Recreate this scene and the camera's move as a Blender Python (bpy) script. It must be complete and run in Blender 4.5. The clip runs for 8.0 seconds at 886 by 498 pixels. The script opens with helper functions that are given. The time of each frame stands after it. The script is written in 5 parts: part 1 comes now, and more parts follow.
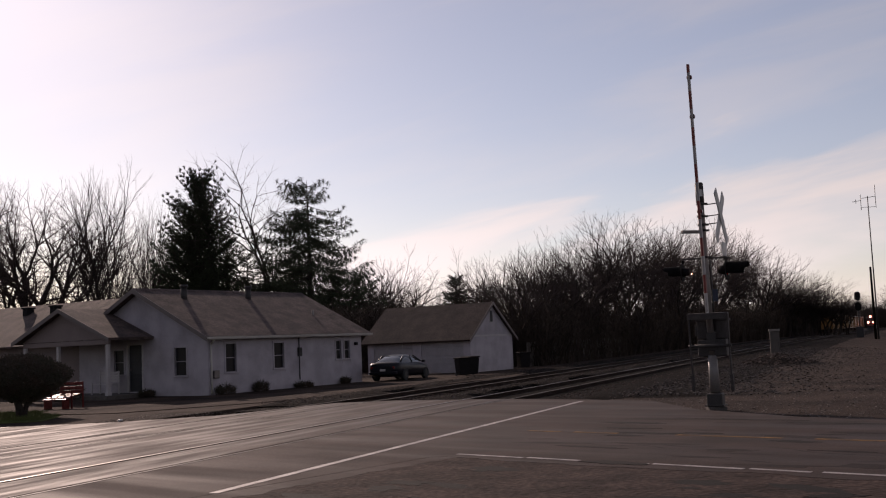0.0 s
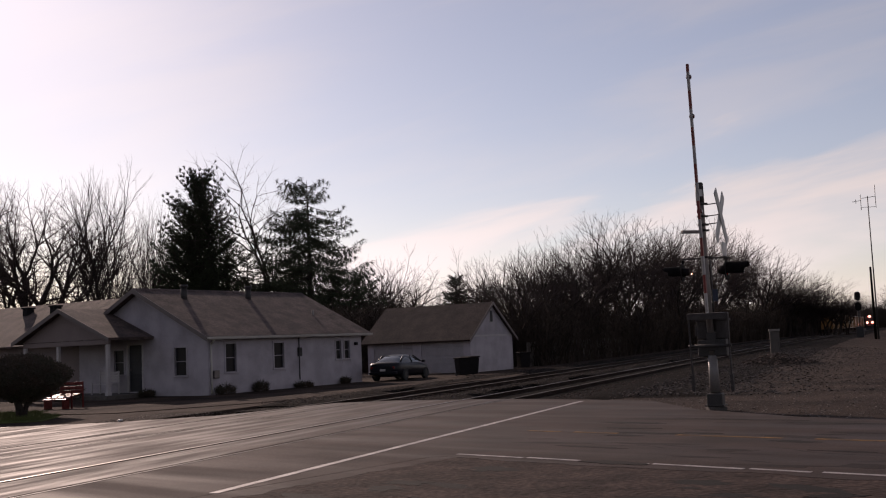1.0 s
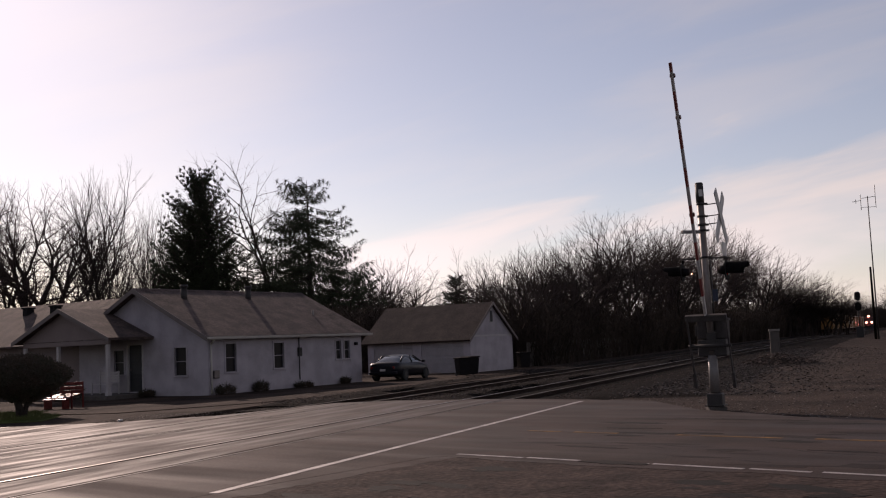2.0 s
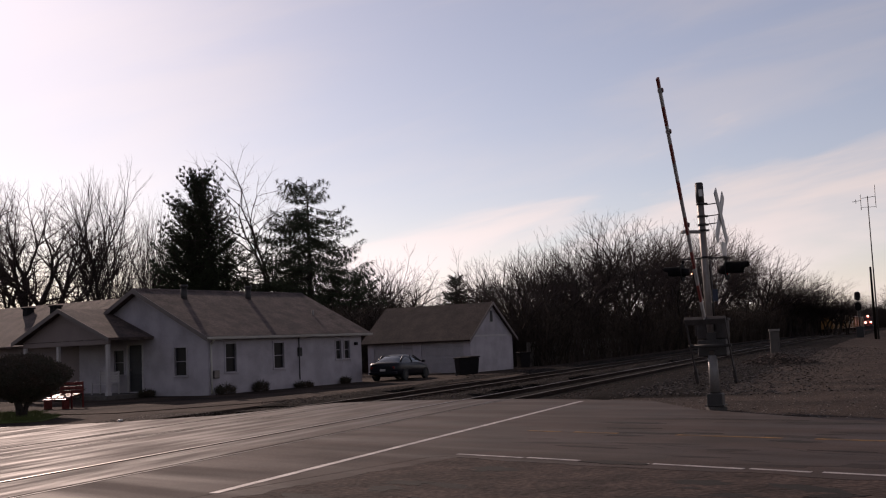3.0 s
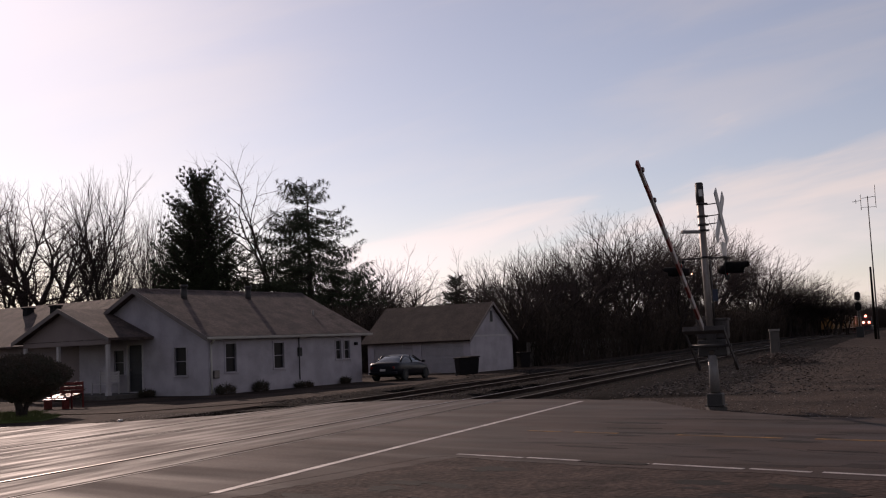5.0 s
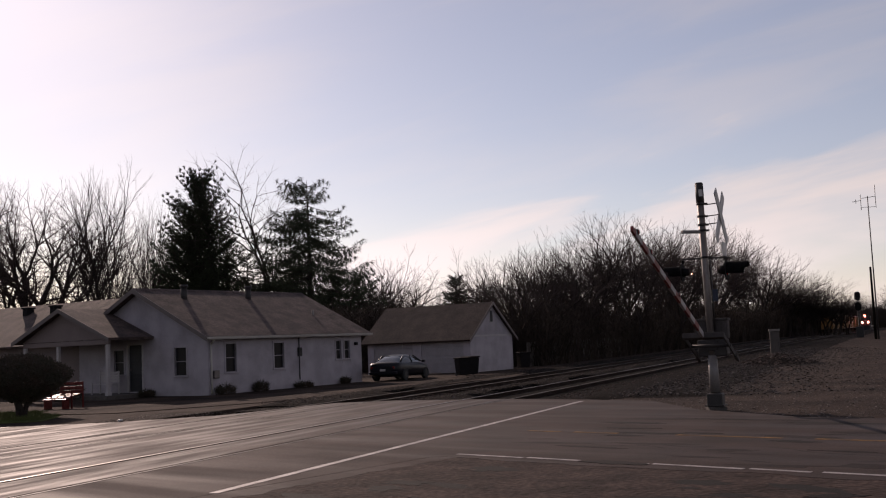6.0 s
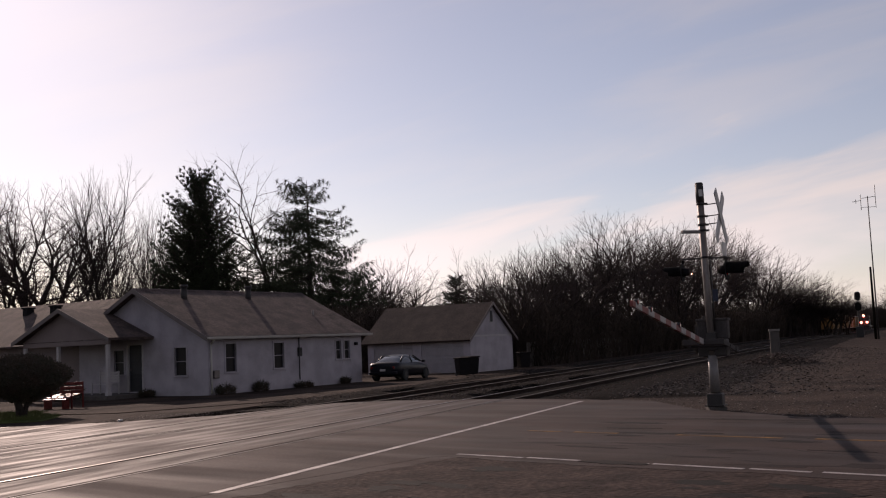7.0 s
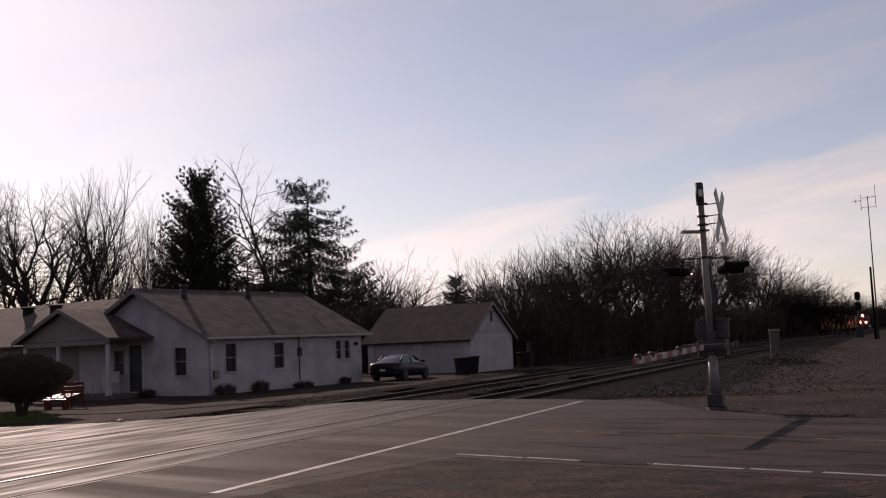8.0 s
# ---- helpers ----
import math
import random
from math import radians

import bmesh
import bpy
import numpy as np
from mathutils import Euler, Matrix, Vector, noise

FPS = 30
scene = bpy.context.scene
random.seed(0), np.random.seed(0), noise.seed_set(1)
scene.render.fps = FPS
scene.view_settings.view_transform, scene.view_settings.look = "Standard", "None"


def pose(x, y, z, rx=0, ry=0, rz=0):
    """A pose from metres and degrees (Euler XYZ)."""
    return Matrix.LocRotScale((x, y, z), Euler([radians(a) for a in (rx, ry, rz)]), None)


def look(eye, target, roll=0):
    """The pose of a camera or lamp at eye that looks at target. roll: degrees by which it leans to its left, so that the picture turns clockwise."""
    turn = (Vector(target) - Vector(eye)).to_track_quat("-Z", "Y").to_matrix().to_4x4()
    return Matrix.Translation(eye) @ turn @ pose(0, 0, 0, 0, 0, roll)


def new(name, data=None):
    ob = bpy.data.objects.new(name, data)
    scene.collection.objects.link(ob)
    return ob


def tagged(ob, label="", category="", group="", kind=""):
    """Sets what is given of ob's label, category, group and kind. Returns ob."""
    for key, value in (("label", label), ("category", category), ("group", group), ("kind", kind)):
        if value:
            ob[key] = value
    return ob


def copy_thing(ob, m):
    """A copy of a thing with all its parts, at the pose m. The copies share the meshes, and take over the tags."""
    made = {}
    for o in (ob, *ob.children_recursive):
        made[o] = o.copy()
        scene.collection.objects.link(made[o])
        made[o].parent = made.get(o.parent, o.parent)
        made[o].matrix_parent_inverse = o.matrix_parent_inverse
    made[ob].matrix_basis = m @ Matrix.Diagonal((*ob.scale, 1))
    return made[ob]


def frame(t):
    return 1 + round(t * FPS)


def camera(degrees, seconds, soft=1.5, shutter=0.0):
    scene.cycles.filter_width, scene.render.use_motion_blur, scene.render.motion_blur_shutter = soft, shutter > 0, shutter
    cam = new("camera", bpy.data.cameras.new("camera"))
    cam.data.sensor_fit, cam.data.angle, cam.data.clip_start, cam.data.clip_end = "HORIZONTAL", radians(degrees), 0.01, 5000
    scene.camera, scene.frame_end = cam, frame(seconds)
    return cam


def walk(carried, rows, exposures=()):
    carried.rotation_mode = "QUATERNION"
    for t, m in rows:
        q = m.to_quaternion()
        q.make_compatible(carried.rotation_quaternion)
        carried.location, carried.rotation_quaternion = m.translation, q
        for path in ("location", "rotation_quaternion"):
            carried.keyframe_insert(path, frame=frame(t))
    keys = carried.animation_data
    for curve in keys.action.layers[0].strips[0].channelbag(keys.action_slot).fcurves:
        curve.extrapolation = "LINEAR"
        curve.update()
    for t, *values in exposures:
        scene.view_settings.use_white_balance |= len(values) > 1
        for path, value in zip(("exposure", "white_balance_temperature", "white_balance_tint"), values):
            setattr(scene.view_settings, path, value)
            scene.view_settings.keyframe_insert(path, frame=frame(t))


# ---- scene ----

# camera: stands still on the near shoulder of the road
EYE_HEIGHT = 1.664
cam = camera(47.07, 8.0, soft=1.15)
CAM_POSE = Matrix.Translation((0, 0, EYE_HEIGHT)) @ pose(0, 0, 0, 90 + 5.288, 0, 0) @ pose(0, 0, 0, 0, 0, -2.432)
walk(cam, [(0, CAM_POSE), (8.0, CAM_POSE)], exposures=[(0, 0.45, 6700, 26), (8.0, 0.45, 6700, 26)])

# ---- light: low winter sun ahead and to the left, thin cloud ----
SUN_AZ, SUN_EL = -26.0, 25.6
world = bpy.data.worlds.new("sky")
scene.world = world
world.use_nodes = True
wn, wl = world.node_tree.nodes, world.node_tree.links
wn.clear()


def wnode(kind, **props):
    n = wn.new(kind)
    for k, v in props.items():
        n.inputs[k].default_value = v
    return n


sky = wn.new("ShaderNodeTexSky")
sky.sky_type = "NISHITA"
sky.sun_disc = False
sky.sun_elevation = radians(SUN_EL)
sky.sun_rotation = radians(SUN_AZ)
sky.air_density, sky.dust_density, sky.ozone_density = 1.0, 0.38, 1.3
bg = wn.new("ShaderNodeBackground")
out = wn.new("ShaderNodeOutputWorld")
bg.inputs["Strength"].default_value = 0.060
coord = wn.new("ShaderNodeTexCoord")


def vec_op(op, a, b):
    n = wn.new("ShaderNodeVectorMath")
    n.operation = op
    for slot, v in zip((0, 1), (a, b)):
        if isinstance(v, tuple):
            n.inputs[slot].default_value = v
        else:
            wl.new(v, n.inputs[slot])
    return n


def num_op(op, a, b):
    n = wn.new("ShaderNodeMath")
    n.operation = op
    for slot, v in zip((0, 1), (a, b)):
        if isinstance(v, (int, float)):
            n.inputs[slot].default_value = v
        else:
            wl.new(v, n.inputs[slot])
    return n.outputs["Value"]


def fade(value, lo, hi, to_lo=0.0, to_hi=1.0):
    n = wn.new("ShaderNodeMapRange")
    n.interpolation_type = "SMOOTHSTEP"
    for k, v in (("From Min", lo), ("From Max", hi), ("To Min", to_lo), ("To Max", to_hi)):
        n.inputs[k].default_value = v
    wl.new(value, n.inputs["Value"])
    return n.outputs["Result"]


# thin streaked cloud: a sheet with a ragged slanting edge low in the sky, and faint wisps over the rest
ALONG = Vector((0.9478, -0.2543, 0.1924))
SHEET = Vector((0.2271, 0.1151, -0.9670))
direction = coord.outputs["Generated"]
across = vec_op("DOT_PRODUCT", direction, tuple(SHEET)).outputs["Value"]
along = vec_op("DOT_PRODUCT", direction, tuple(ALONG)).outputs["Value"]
flat = wn.new("ShaderNodeCombineXYZ")
wl.new(num_op("MULTIPLY", along, 2.2), flat.inputs["X"])
wl.new(num_op("MULTIPLY", across, 11.0), flat.inputs["Y"])
wisp = wnode("ShaderNodeTexNoise", Scale=1.3, Detail=7.0, Roughness=0.52, Distortion=0.35)
wl.new(flat.outputs["Vector"], wisp.inputs["Vector"])
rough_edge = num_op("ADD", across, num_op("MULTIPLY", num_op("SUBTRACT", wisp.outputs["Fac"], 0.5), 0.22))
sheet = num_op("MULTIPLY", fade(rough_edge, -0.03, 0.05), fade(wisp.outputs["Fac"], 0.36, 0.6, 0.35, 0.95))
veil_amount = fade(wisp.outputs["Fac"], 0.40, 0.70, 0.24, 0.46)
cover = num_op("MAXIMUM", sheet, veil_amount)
grey = wn.new("ShaderNodeRGBToBW")
wl.new(sky.outputs["Color"], grey.inputs["Color"])
veil = wn.new("ShaderNodeVectorMath")
veil.operation = "SCALE"
veil.inputs[0].default_value = (0.76, 0.75, 0.74)
wl.new(grey.outputs["Val"], veil.inputs["Scale"])
thin = vec_op("ADD", veil.outputs["Vector"], (4.3, 4.0, 3.4))
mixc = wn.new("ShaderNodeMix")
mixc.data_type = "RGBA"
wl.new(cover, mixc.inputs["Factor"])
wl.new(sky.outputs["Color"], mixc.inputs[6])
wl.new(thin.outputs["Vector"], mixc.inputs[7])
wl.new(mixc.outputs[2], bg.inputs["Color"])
wl.new(bg.outputs["Background"], out.inputs["Surface"])

sun = new("sun", bpy.data.lights.new("sun", "SUN"))
sun.data.energy, sun.data.angle, sun.data.color = 2.6, radians(0.6), (1.0, 0.84, 0.68)
a, e = radians(SUN_AZ), radians(SUN_EL)
SUN_DIR = Vector((math.sin(a) * math.cos(e), math.cos(a) * math.cos(e), math.sin(e)))
sun.matrix_world = look(SUN_DIR * 100, (0, 0, 0))


# ---- materials ----
def mat(name, colour, rough=0.8, metal=0.0, vary=0.25, scale=4.0, grain=60.0, bump=0.2, second=None, spec=0.5, rand=0.0, stretch=(1, 1, 1), dist=0.01, island=False):
    """Principled surface with variation at two scales in metres, and fine relief."""
    m = bpy.data.materials.new(name)
    m.use_nodes = True
    nt = m.node_tree
    n, l = nt.nodes, nt.links
    b = n["Principled BSDF"]
    b.inputs["Roughness"].default_value = rough
    b.inputs["Metallic"].default_value = metal
    b.inputs["Specular IOR Level"].default_value = spec
    geo = n.new("ShaderNodeTexCoord")
    mp = n.new("ShaderNodeMapping")
    mp.inputs["Scale"].default_value = stretch
    l.new(geo.outputs["Object"], mp.inputs["Vector"])
    big = n.new("ShaderNodeTexNoise")
    big.inputs["Scale"].default_value, big.inputs["Detail"].default_value = scale, 5
    fine = n.new("ShaderNodeTexNoise")
    fine.inputs["Scale"].default_value, fine.inputs["Detail"].default_value = grain, 3
    for q in (big, fine):
        l.new(mp.outputs["Vector"], q.inputs["Vector"])
    mix1 = n.new("ShaderNodeMix")
    mix1.data_type = "RGBA"
    second = second or tuple(c * (1 - vary) for c in colour)
    mix1.inputs[6].default_value, mix1.inputs[7].default_value = (*colour, 1), (*second, 1)
    rp = n.new("ShaderNodeMapRange")
    rp.inputs["From Min"].default_value, rp.inputs["From Max"].default_value = 0.36, 0.64
    l.new(big.outputs["Fac"], rp.inputs["Value"])
    l.new(rp.outputs["Result"], mix1.inputs["Factor"])
    gain = n.new("ShaderNodeMapRange")
    gain.inputs["From Min"].default_value, gain.inputs["From Max"].default_value = 0.3, 0.7
    gain.inputs["To Min"].default_value, gain.inputs["To Max"].default_value = 1 - vary, 1 + vary
    l.new(fine.outputs["Fac"], gain.inputs["Value"])
    last = gain.outputs["Result"]
    if rand:
        if island:
            info = n.new("ShaderNodeNewGeometry")
            source = info.outputs["Random Per Island"]
        else:
            info = n.new("ShaderNodeObjectInfo")
            source = info.outputs["Random"]
        rr = n.new("ShaderNodeMapRange")
        rr.inputs["To Min"].default_value, rr.inputs["To Max"].default_value = 1 - rand, 1 + rand
        l.new(source, rr.inputs["Value"])
        mu = n.new("ShaderNodeMath")
        mu.operation = "MULTIPLY"
        l.new(last, mu.inputs[0])
        l.new(rr.outputs["Result"], mu.inputs[1])
        last = mu.outputs["Value"]
    mul = n.new("ShaderNodeVectorMath")
    mul.operation = "SCALE"
    l.new(mix1.outputs[2], mul.inputs[0])
    l.new(last, mul.inputs["Scale"])
    l.new(mul.outputs["Vector"], b.inputs["Base Color"])
    if bump:
        bp = n.new("ShaderNodeBump")
        bp.inputs["Strength"].default_value, bp.inputs["Distance"].default_value = bump, dist
        l.new(fine.outputs["Fac"], bp.inputs["Height"])
        l.new(bp.outputs["Normal"], b.inputs["Normal"])
    return m


def glow(name, colour, strength):
    m = bpy.data.materials.new(name)
    m.use_nodes = True
    b = m.node_tree.nodes["Principled BSDF"]
    b.inputs["Base Color"].default_value = (*colour, 1)
    b.inputs["Emission Color"].default_value = (*colour, 1)
    b.inputs["Emission Strength"].default_value = strength
    return m


def glass(name, colour, rough=0.05):
    m = bpy.data.materials.new(name)
    m.use_nodes = True
    b = m.node_tree.nodes["Principled BSDF"]
    b.inputs["Base Color"].default_value = (*colour, 1)
    b.inputs["Roughness"].default_value = rough
    b.inputs["Specular IOR Level"].default_value = 0.6 if rough < 0.2 else 0.15
    return m




def road_surface(name, low, high, spec, heading, fine):
    """Asphalt polished in streaks along one heading."""
    m = mat(name, (0.0378, 0.0243, 0.0213), 0.6, vary=0.36, scale=0.8, grain=26, bump=0.5, spec=spec, second=(0.021, 0.0142, 0.0126), dist=0.008)
    nt = m.node_tree
    tc, mpg = nt.nodes.new("ShaderNodeTexCoord"), nt.nodes.new("ShaderNodeMapping")
    mpg.vector_type = "TEXTURE"
    mpg.inputs["Rotation"].default_value = (0, 0, heading)
    mpg.inputs["Scale"].default_value = (9.0 * fine, fine, 1.0)
    nt.links.new(tc.outputs["Object"], mpg.inputs["Vector"])
    streak = nt.nodes.new("ShaderNodeTexNoise")
    streak.inputs["Scale"].default_value, streak.inputs["Detail"].default_value = 0.9, 5
    nt.links.new(mpg.outputs["Vector"], streak.inputs["Vector"])
    polish = nt.nodes.new("ShaderNodeMapRange")
    polish.inputs["From Min"].default_value, polish.inputs["From Max"].default_value = 0.35, 0.65
    polish.inputs["To Min"].default_value, polish.inputs["To Max"].default_value = low, high
    nt.links.new(streak.outputs["Fac"], polish.inputs["Value"])
    nt.links.new(polish.outputs["Result"], nt.nodes["Principled BSDF"].inputs["Roughness"])
    return m


M_ASPHALT = road_surface("asphalt", 0.7, 0.92, 0.1, -0.70744, 0.8)
M_SMOOTH_ASPHALT = road_surface("worn_smooth_asphalt", 0.56, 0.88, 0.1, math.pi / 2 - 0.40485, 0.32)
M_OLD_ASPHALT = mat("old_asphalt", (0.052, 0.036, 0.031), 0.92, vary=0.55, scale=1.7, grain=12, bump=1.0, second=(0.024, 0.017, 0.0148), dist=0.035, spec=0.06)
M_DIRTY_BALLAST = mat("oiled_ballast", (0.008, 0.0065, 0.006), 0.95, vary=0.5, scale=0.8, grain=25, bump=0.8, dist=0.04, spec=0.02)
M_PATCH = mat("tar_patch", (0.012, 0.010, 0.009), 0.85, vary=0.3, scale=3, grain=40, bump=0.5, spec=0.08)
M_GRAVEL = mat("gravel", (0.05, 0.036, 0.0295), 0.95, vary=0.5, scale=0.45, grain=45, bump=0.6, second=(0.019, 0.0137, 0.0115), dist=0.04, spec=0.05)
M_BALLAST = mat("ballast", (0.0135, 0.0115, 0.011), 0.95, vary=0.55, scale=0.8, grain=18, bump=1.0, second=(0.008, 0.0064, 0.0058), dist=0.05, spec=0.02)
M_STONE = mat("stone", (0.125, 0.1, 0.088), 0.85, vary=0.3, scale=6, grain=60, rand=0.7, island=True)
M_SHOULDER_STONE = mat("grey_stone", (0.08, 0.071, 0.068), 0.9, vary=0.3, scale=6, grain=60, rand=0.8, island=True, spec=0.05)
M_BALLAST_STONE = mat("ballast_stone", (0.085, 0.067, 0.06), 0.9, vary=0.3, scale=6, grain=60, rand=0.7, island=True, spec=0.05)
M_GRASS = mat("grass", (0.06, 0.075, 0.02), 0.9, vary=0.4, scale=0.6, grain=30, bump=0.8, second=(0.05, 0.06, 0.018), dist=0.03, spec=0.2)
M_LINE = mat("white_road_paint", (0.34, 0.30, 0.285), 0.6, vary=0.3, scale=3, grain=26, second=(0.15, 0.128, 0.12))
M_YELLOW_LINE = mat("yellow_road_paint", (0.2, 0.105, 0.03), 0.8, vary=0.35, scale=2.6, grain=24, second=(0.065, 0.04, 0.024), spec=0.1)
M_DULL_RAIL = mat("dull_rail_steel", (0.06, 0.05, 0.045), 0.65, 0.0, vary=0.2, scale=3, grain=80, bump=0.05, spec=0.2)
M_RAIL = mat("rail_steel", (0.12, 0.1, 0.09), 0.5, 0.8, vary=0.15, scale=3, grain=80, bump=0.05)
M_RUST = mat("rusty_steel", (0.03, 0.018, 0.014), 0.85, 0.0, vary=0.3, scale=5, grain=60, spec=0.1)
M_TIE = mat("creosoted_timber", (0.010, 0.008, 0.007), 0.9, vary=0.4, scale=5, grain=40, rand=0.4, spec=0.05)
M_GALV = mat("galvanised_steel", (0.17, 0.15, 0.14), 0.5, 0.6, vary=0.15, scale=4, grain=70, bump=0.05)
M_ALU = mat("weathered_aluminium", (0.19, 0.175, 0.17), 0.55, 0.3, vary=0.18, scale=5, grain=60, bump=0.05)
M_BLACK = mat("black_paint", (0.010, 0.009, 0.010), 0.85, vary=0.2, scale=5, grain=50, bump=0.05, spec=0.15)
M_DARK_STEEL = mat("dark_steel", (0.028, 0.024, 0.024), 0.65, 0.1, vary=0.3, scale=6, grain=50)
M_SIGN_WHITE = mat("white_sign_sheet", (0.4, 0.385, 0.38), 0.5, vary=0.1, scale=3, grain=50, bump=0.03)
M_RED = mat("red_reflective_sheet", (0.22, 0.035, 0.028), 0.45, vary=0.15, scale=5, grain=60, bump=0.03)
M_BLUE_PLATE = mat("blue_sign_sheet", (0.012, 0.018, 0.04), 0.7, vary=0.2, scale=6, grain=50, bump=0.03)
M_CONCRETE = mat("concrete", (0.08, 0.068, 0.062), 0.9, vary=0.25, scale=3, grain=40, bump=0.3)
M_LENS_RED = glass("red_lens", (0.14, 0.004, 0.004), 0.15)
M_LAMP = glow("lit_lamp", (1.0, 0.36, 0.18), 9.0)
M_HEADLIGHT = glow("headlight", (1.0, 0.2, 0.14), 14.0)


# ---- mesh helpers ----
def link(name, bm, material, parent=None, label=""):
    me = bpy.data.meshes.new(name)
    bm.to_mesh(me)
    bm.free()
    for mm in material if isinstance(material, (list, tuple)) else (material,):
        me.materials.append(mm)
    ob = new(name, me)
    if parent is not None:
        ob.parent = parent
    return tagged(ob, label)


def part(name, bm, material, parent, label=""):
    return link(name, bm, material, parent, label)


def thing(name, m, label, category, group="", kind=""):
    ob = new(name)
    ob.empty_display_size = 0.3
    ob.matrix_basis = m
    return tagged(ob, label, category, group, kind)


def bm_box(x0, x1, y0, y1, z0, z1, bevel=0.0, bm=None):
    fresh = bmesh.new()
    r = bmesh.ops.create_cube(fresh, size=1)
    for v in r["verts"]:
        v.co = Vector(((x0 + x1) / 2 + v.co.x * (x1 - x0), (y0 + y1) / 2 + v.co.y * (y1 - y0), (z0 + z1) / 2 + v.co.z * (z1 - z0)))
    if bevel:
        bmesh.ops.bevel(fresh, geom=list(fresh.edges), offset=bevel, segments=2, affect="EDGES", profile=0.5)
    if bm is None:
        return fresh
    merge(bm, fresh)
    return bm


def merge(bm, other, m=None):
    if m is not None:
        bmesh.ops.transform(other, matrix=m, verts=other.verts)
    tmp = bpy.data.meshes.new("tmp")
    other.to_mesh(tmp)
    other.free()
    bm.from_mesh(tmp)
    bpy.data.meshes.remove(tmp)
    return bm


def bm_tube(p0, p1, r0, r1=None, seg=12, bm=None, caps=True):
    r1 = r0 if r1 is None else r1
    p0, p1 = Vector(p0), Vector(p1)
    fresh = bmesh.new()
    d = p1 - p0
    bmesh.ops.create_cone(fresh, cap_ends=caps, segments=seg, radius1=r0, radius2=r1, depth=d.length,
                          matrix=Matrix.Translation((p0 + p1) / 2) @ d.to_track_quat("Z", "Y").to_matrix().to_4x4())
    for f in fresh.faces:
        f.smooth = len(f.verts) == 4 and seg > 6
    if bm is None:
        return fresh
    return merge(bm, fresh)


def bm_prism(poly, z0, z1, bm=None):
    """A flat polygon (x, y) made a slab from z0 to z1."""
    bm = bm or bmesh.new()
    low = [bm.verts.new((x, y, z0)) for x, y in poly]
    top = [bm.verts.new((x, y, z1)) for x, y in poly]
    area = sum(poly[i - 1][0] * poly[i][1] - poly[i][0] * poly[i - 1][1] for i in range(len(poly)))
    if area < 0:
        low.reverse()
        top.reverse()
    bm.faces.new(top)
    bm.faces.new(low[::-1])
    n = len(low)
    for i in range(n):
        bm.faces.new((low[i], low[(i + 1) % n], top[(i + 1) % n], top[i]))
    return bm


def clip(poly, f):
    """The part of the polygon where f(x, y) >= 0."""
    res = []
    for i, p in enumerate(poly):
        q = poly[i - 1]
        fp, fq = f(*p), f(*q)
        if (fp >= 0) != (fq >= 0):
            t = fq / (fq - fp)
            res.append((q[0] + (p[0] - q[0]) * t, q[1] + (p[1] - q[1]) * t))
        if fp >= 0:
            res.append(p)
    return res


# ---- plan: the track's and the road's own axes ----
TH = 0.40485
RO = -0.70744


def track_xy(s, o):
    """s metres along the track from abreast of the camera, o metres to its right."""
    return (s * math.sin(TH) + o * math.cos(TH), s * math.cos(TH) - o * math.sin(TH))


def off_track(x, y):
    return x * math.cos(TH) - y * math.sin(TH)


def road_xy(a, n):
    return (a * math.cos(RO) - n * math.sin(RO), a * math.sin(RO) + n * math.cos(RO))


def off_road(x, y):
    return -x * math.sin(RO) + y * math.cos(RO)


TRACK_POSE = pose(0, 0, 0, 0, 0, -math.degrees(TH))
RAILS = (-9.95, -11.45, -14.35, -15.85)


def bend(s):
    """How far the line has swung to the right of straight, s metres on."""
    return 0.0 if s < 60 else 6.75e-5 * (s - 60) ** 2 if s < 260 else 0.027 * (s - 160)



# ---- ground ----
bm = bmesh.new()
N = 80
grid = {}
for i in range(N + 1):
    for j in range(N + 1):
        u, v = i / N * 2 - 1, j / N * 2 - 1
        x, y = 3000 * u * abs(u) ** 2.2, 3000 * v * abs(v) ** 2.2 + 30
        grid[i, j] = bm.verts.new((x, y, -0.2))
for i in range(N):
    for j in range(N):
        bm.faces.new((grid[i, j], grid[i + 1, j], grid[i + 1, j + 1], grid[i, j + 1]))
tagged(link("ground", bm, M_GRAVEL), "grey-brown gravel and bare earth ground", "ground", kind="structure")

# raised gravel on either side of the railway cutting
LOT = [track_xy(s, -7.35 + bend(s)) for s in (-80, 0, 60, 100, 140, 180, 220, 260, 600)] + [track_xy(600, 500), track_xy(-80, 500)]
YARD = [track_xy(s, -18.5 + bend(s)) for s in (-80, 0, 60, 100, 140, 180, 220, 260, 600)] + [track_xy(600, -600), track_xy(-80, -600)]
for name, poly in (("gravel_lot", LOT), ("gravel_yard", YARD)):
    bm = bm_prism(poly, -0.6, -0.07)
    bmesh.ops.triangulate(bm, faces=bm.faces)
    tagged(link(name, bm, M_GRAVEL), "bare grey-brown gravel and earth", "ground", kind="structure")

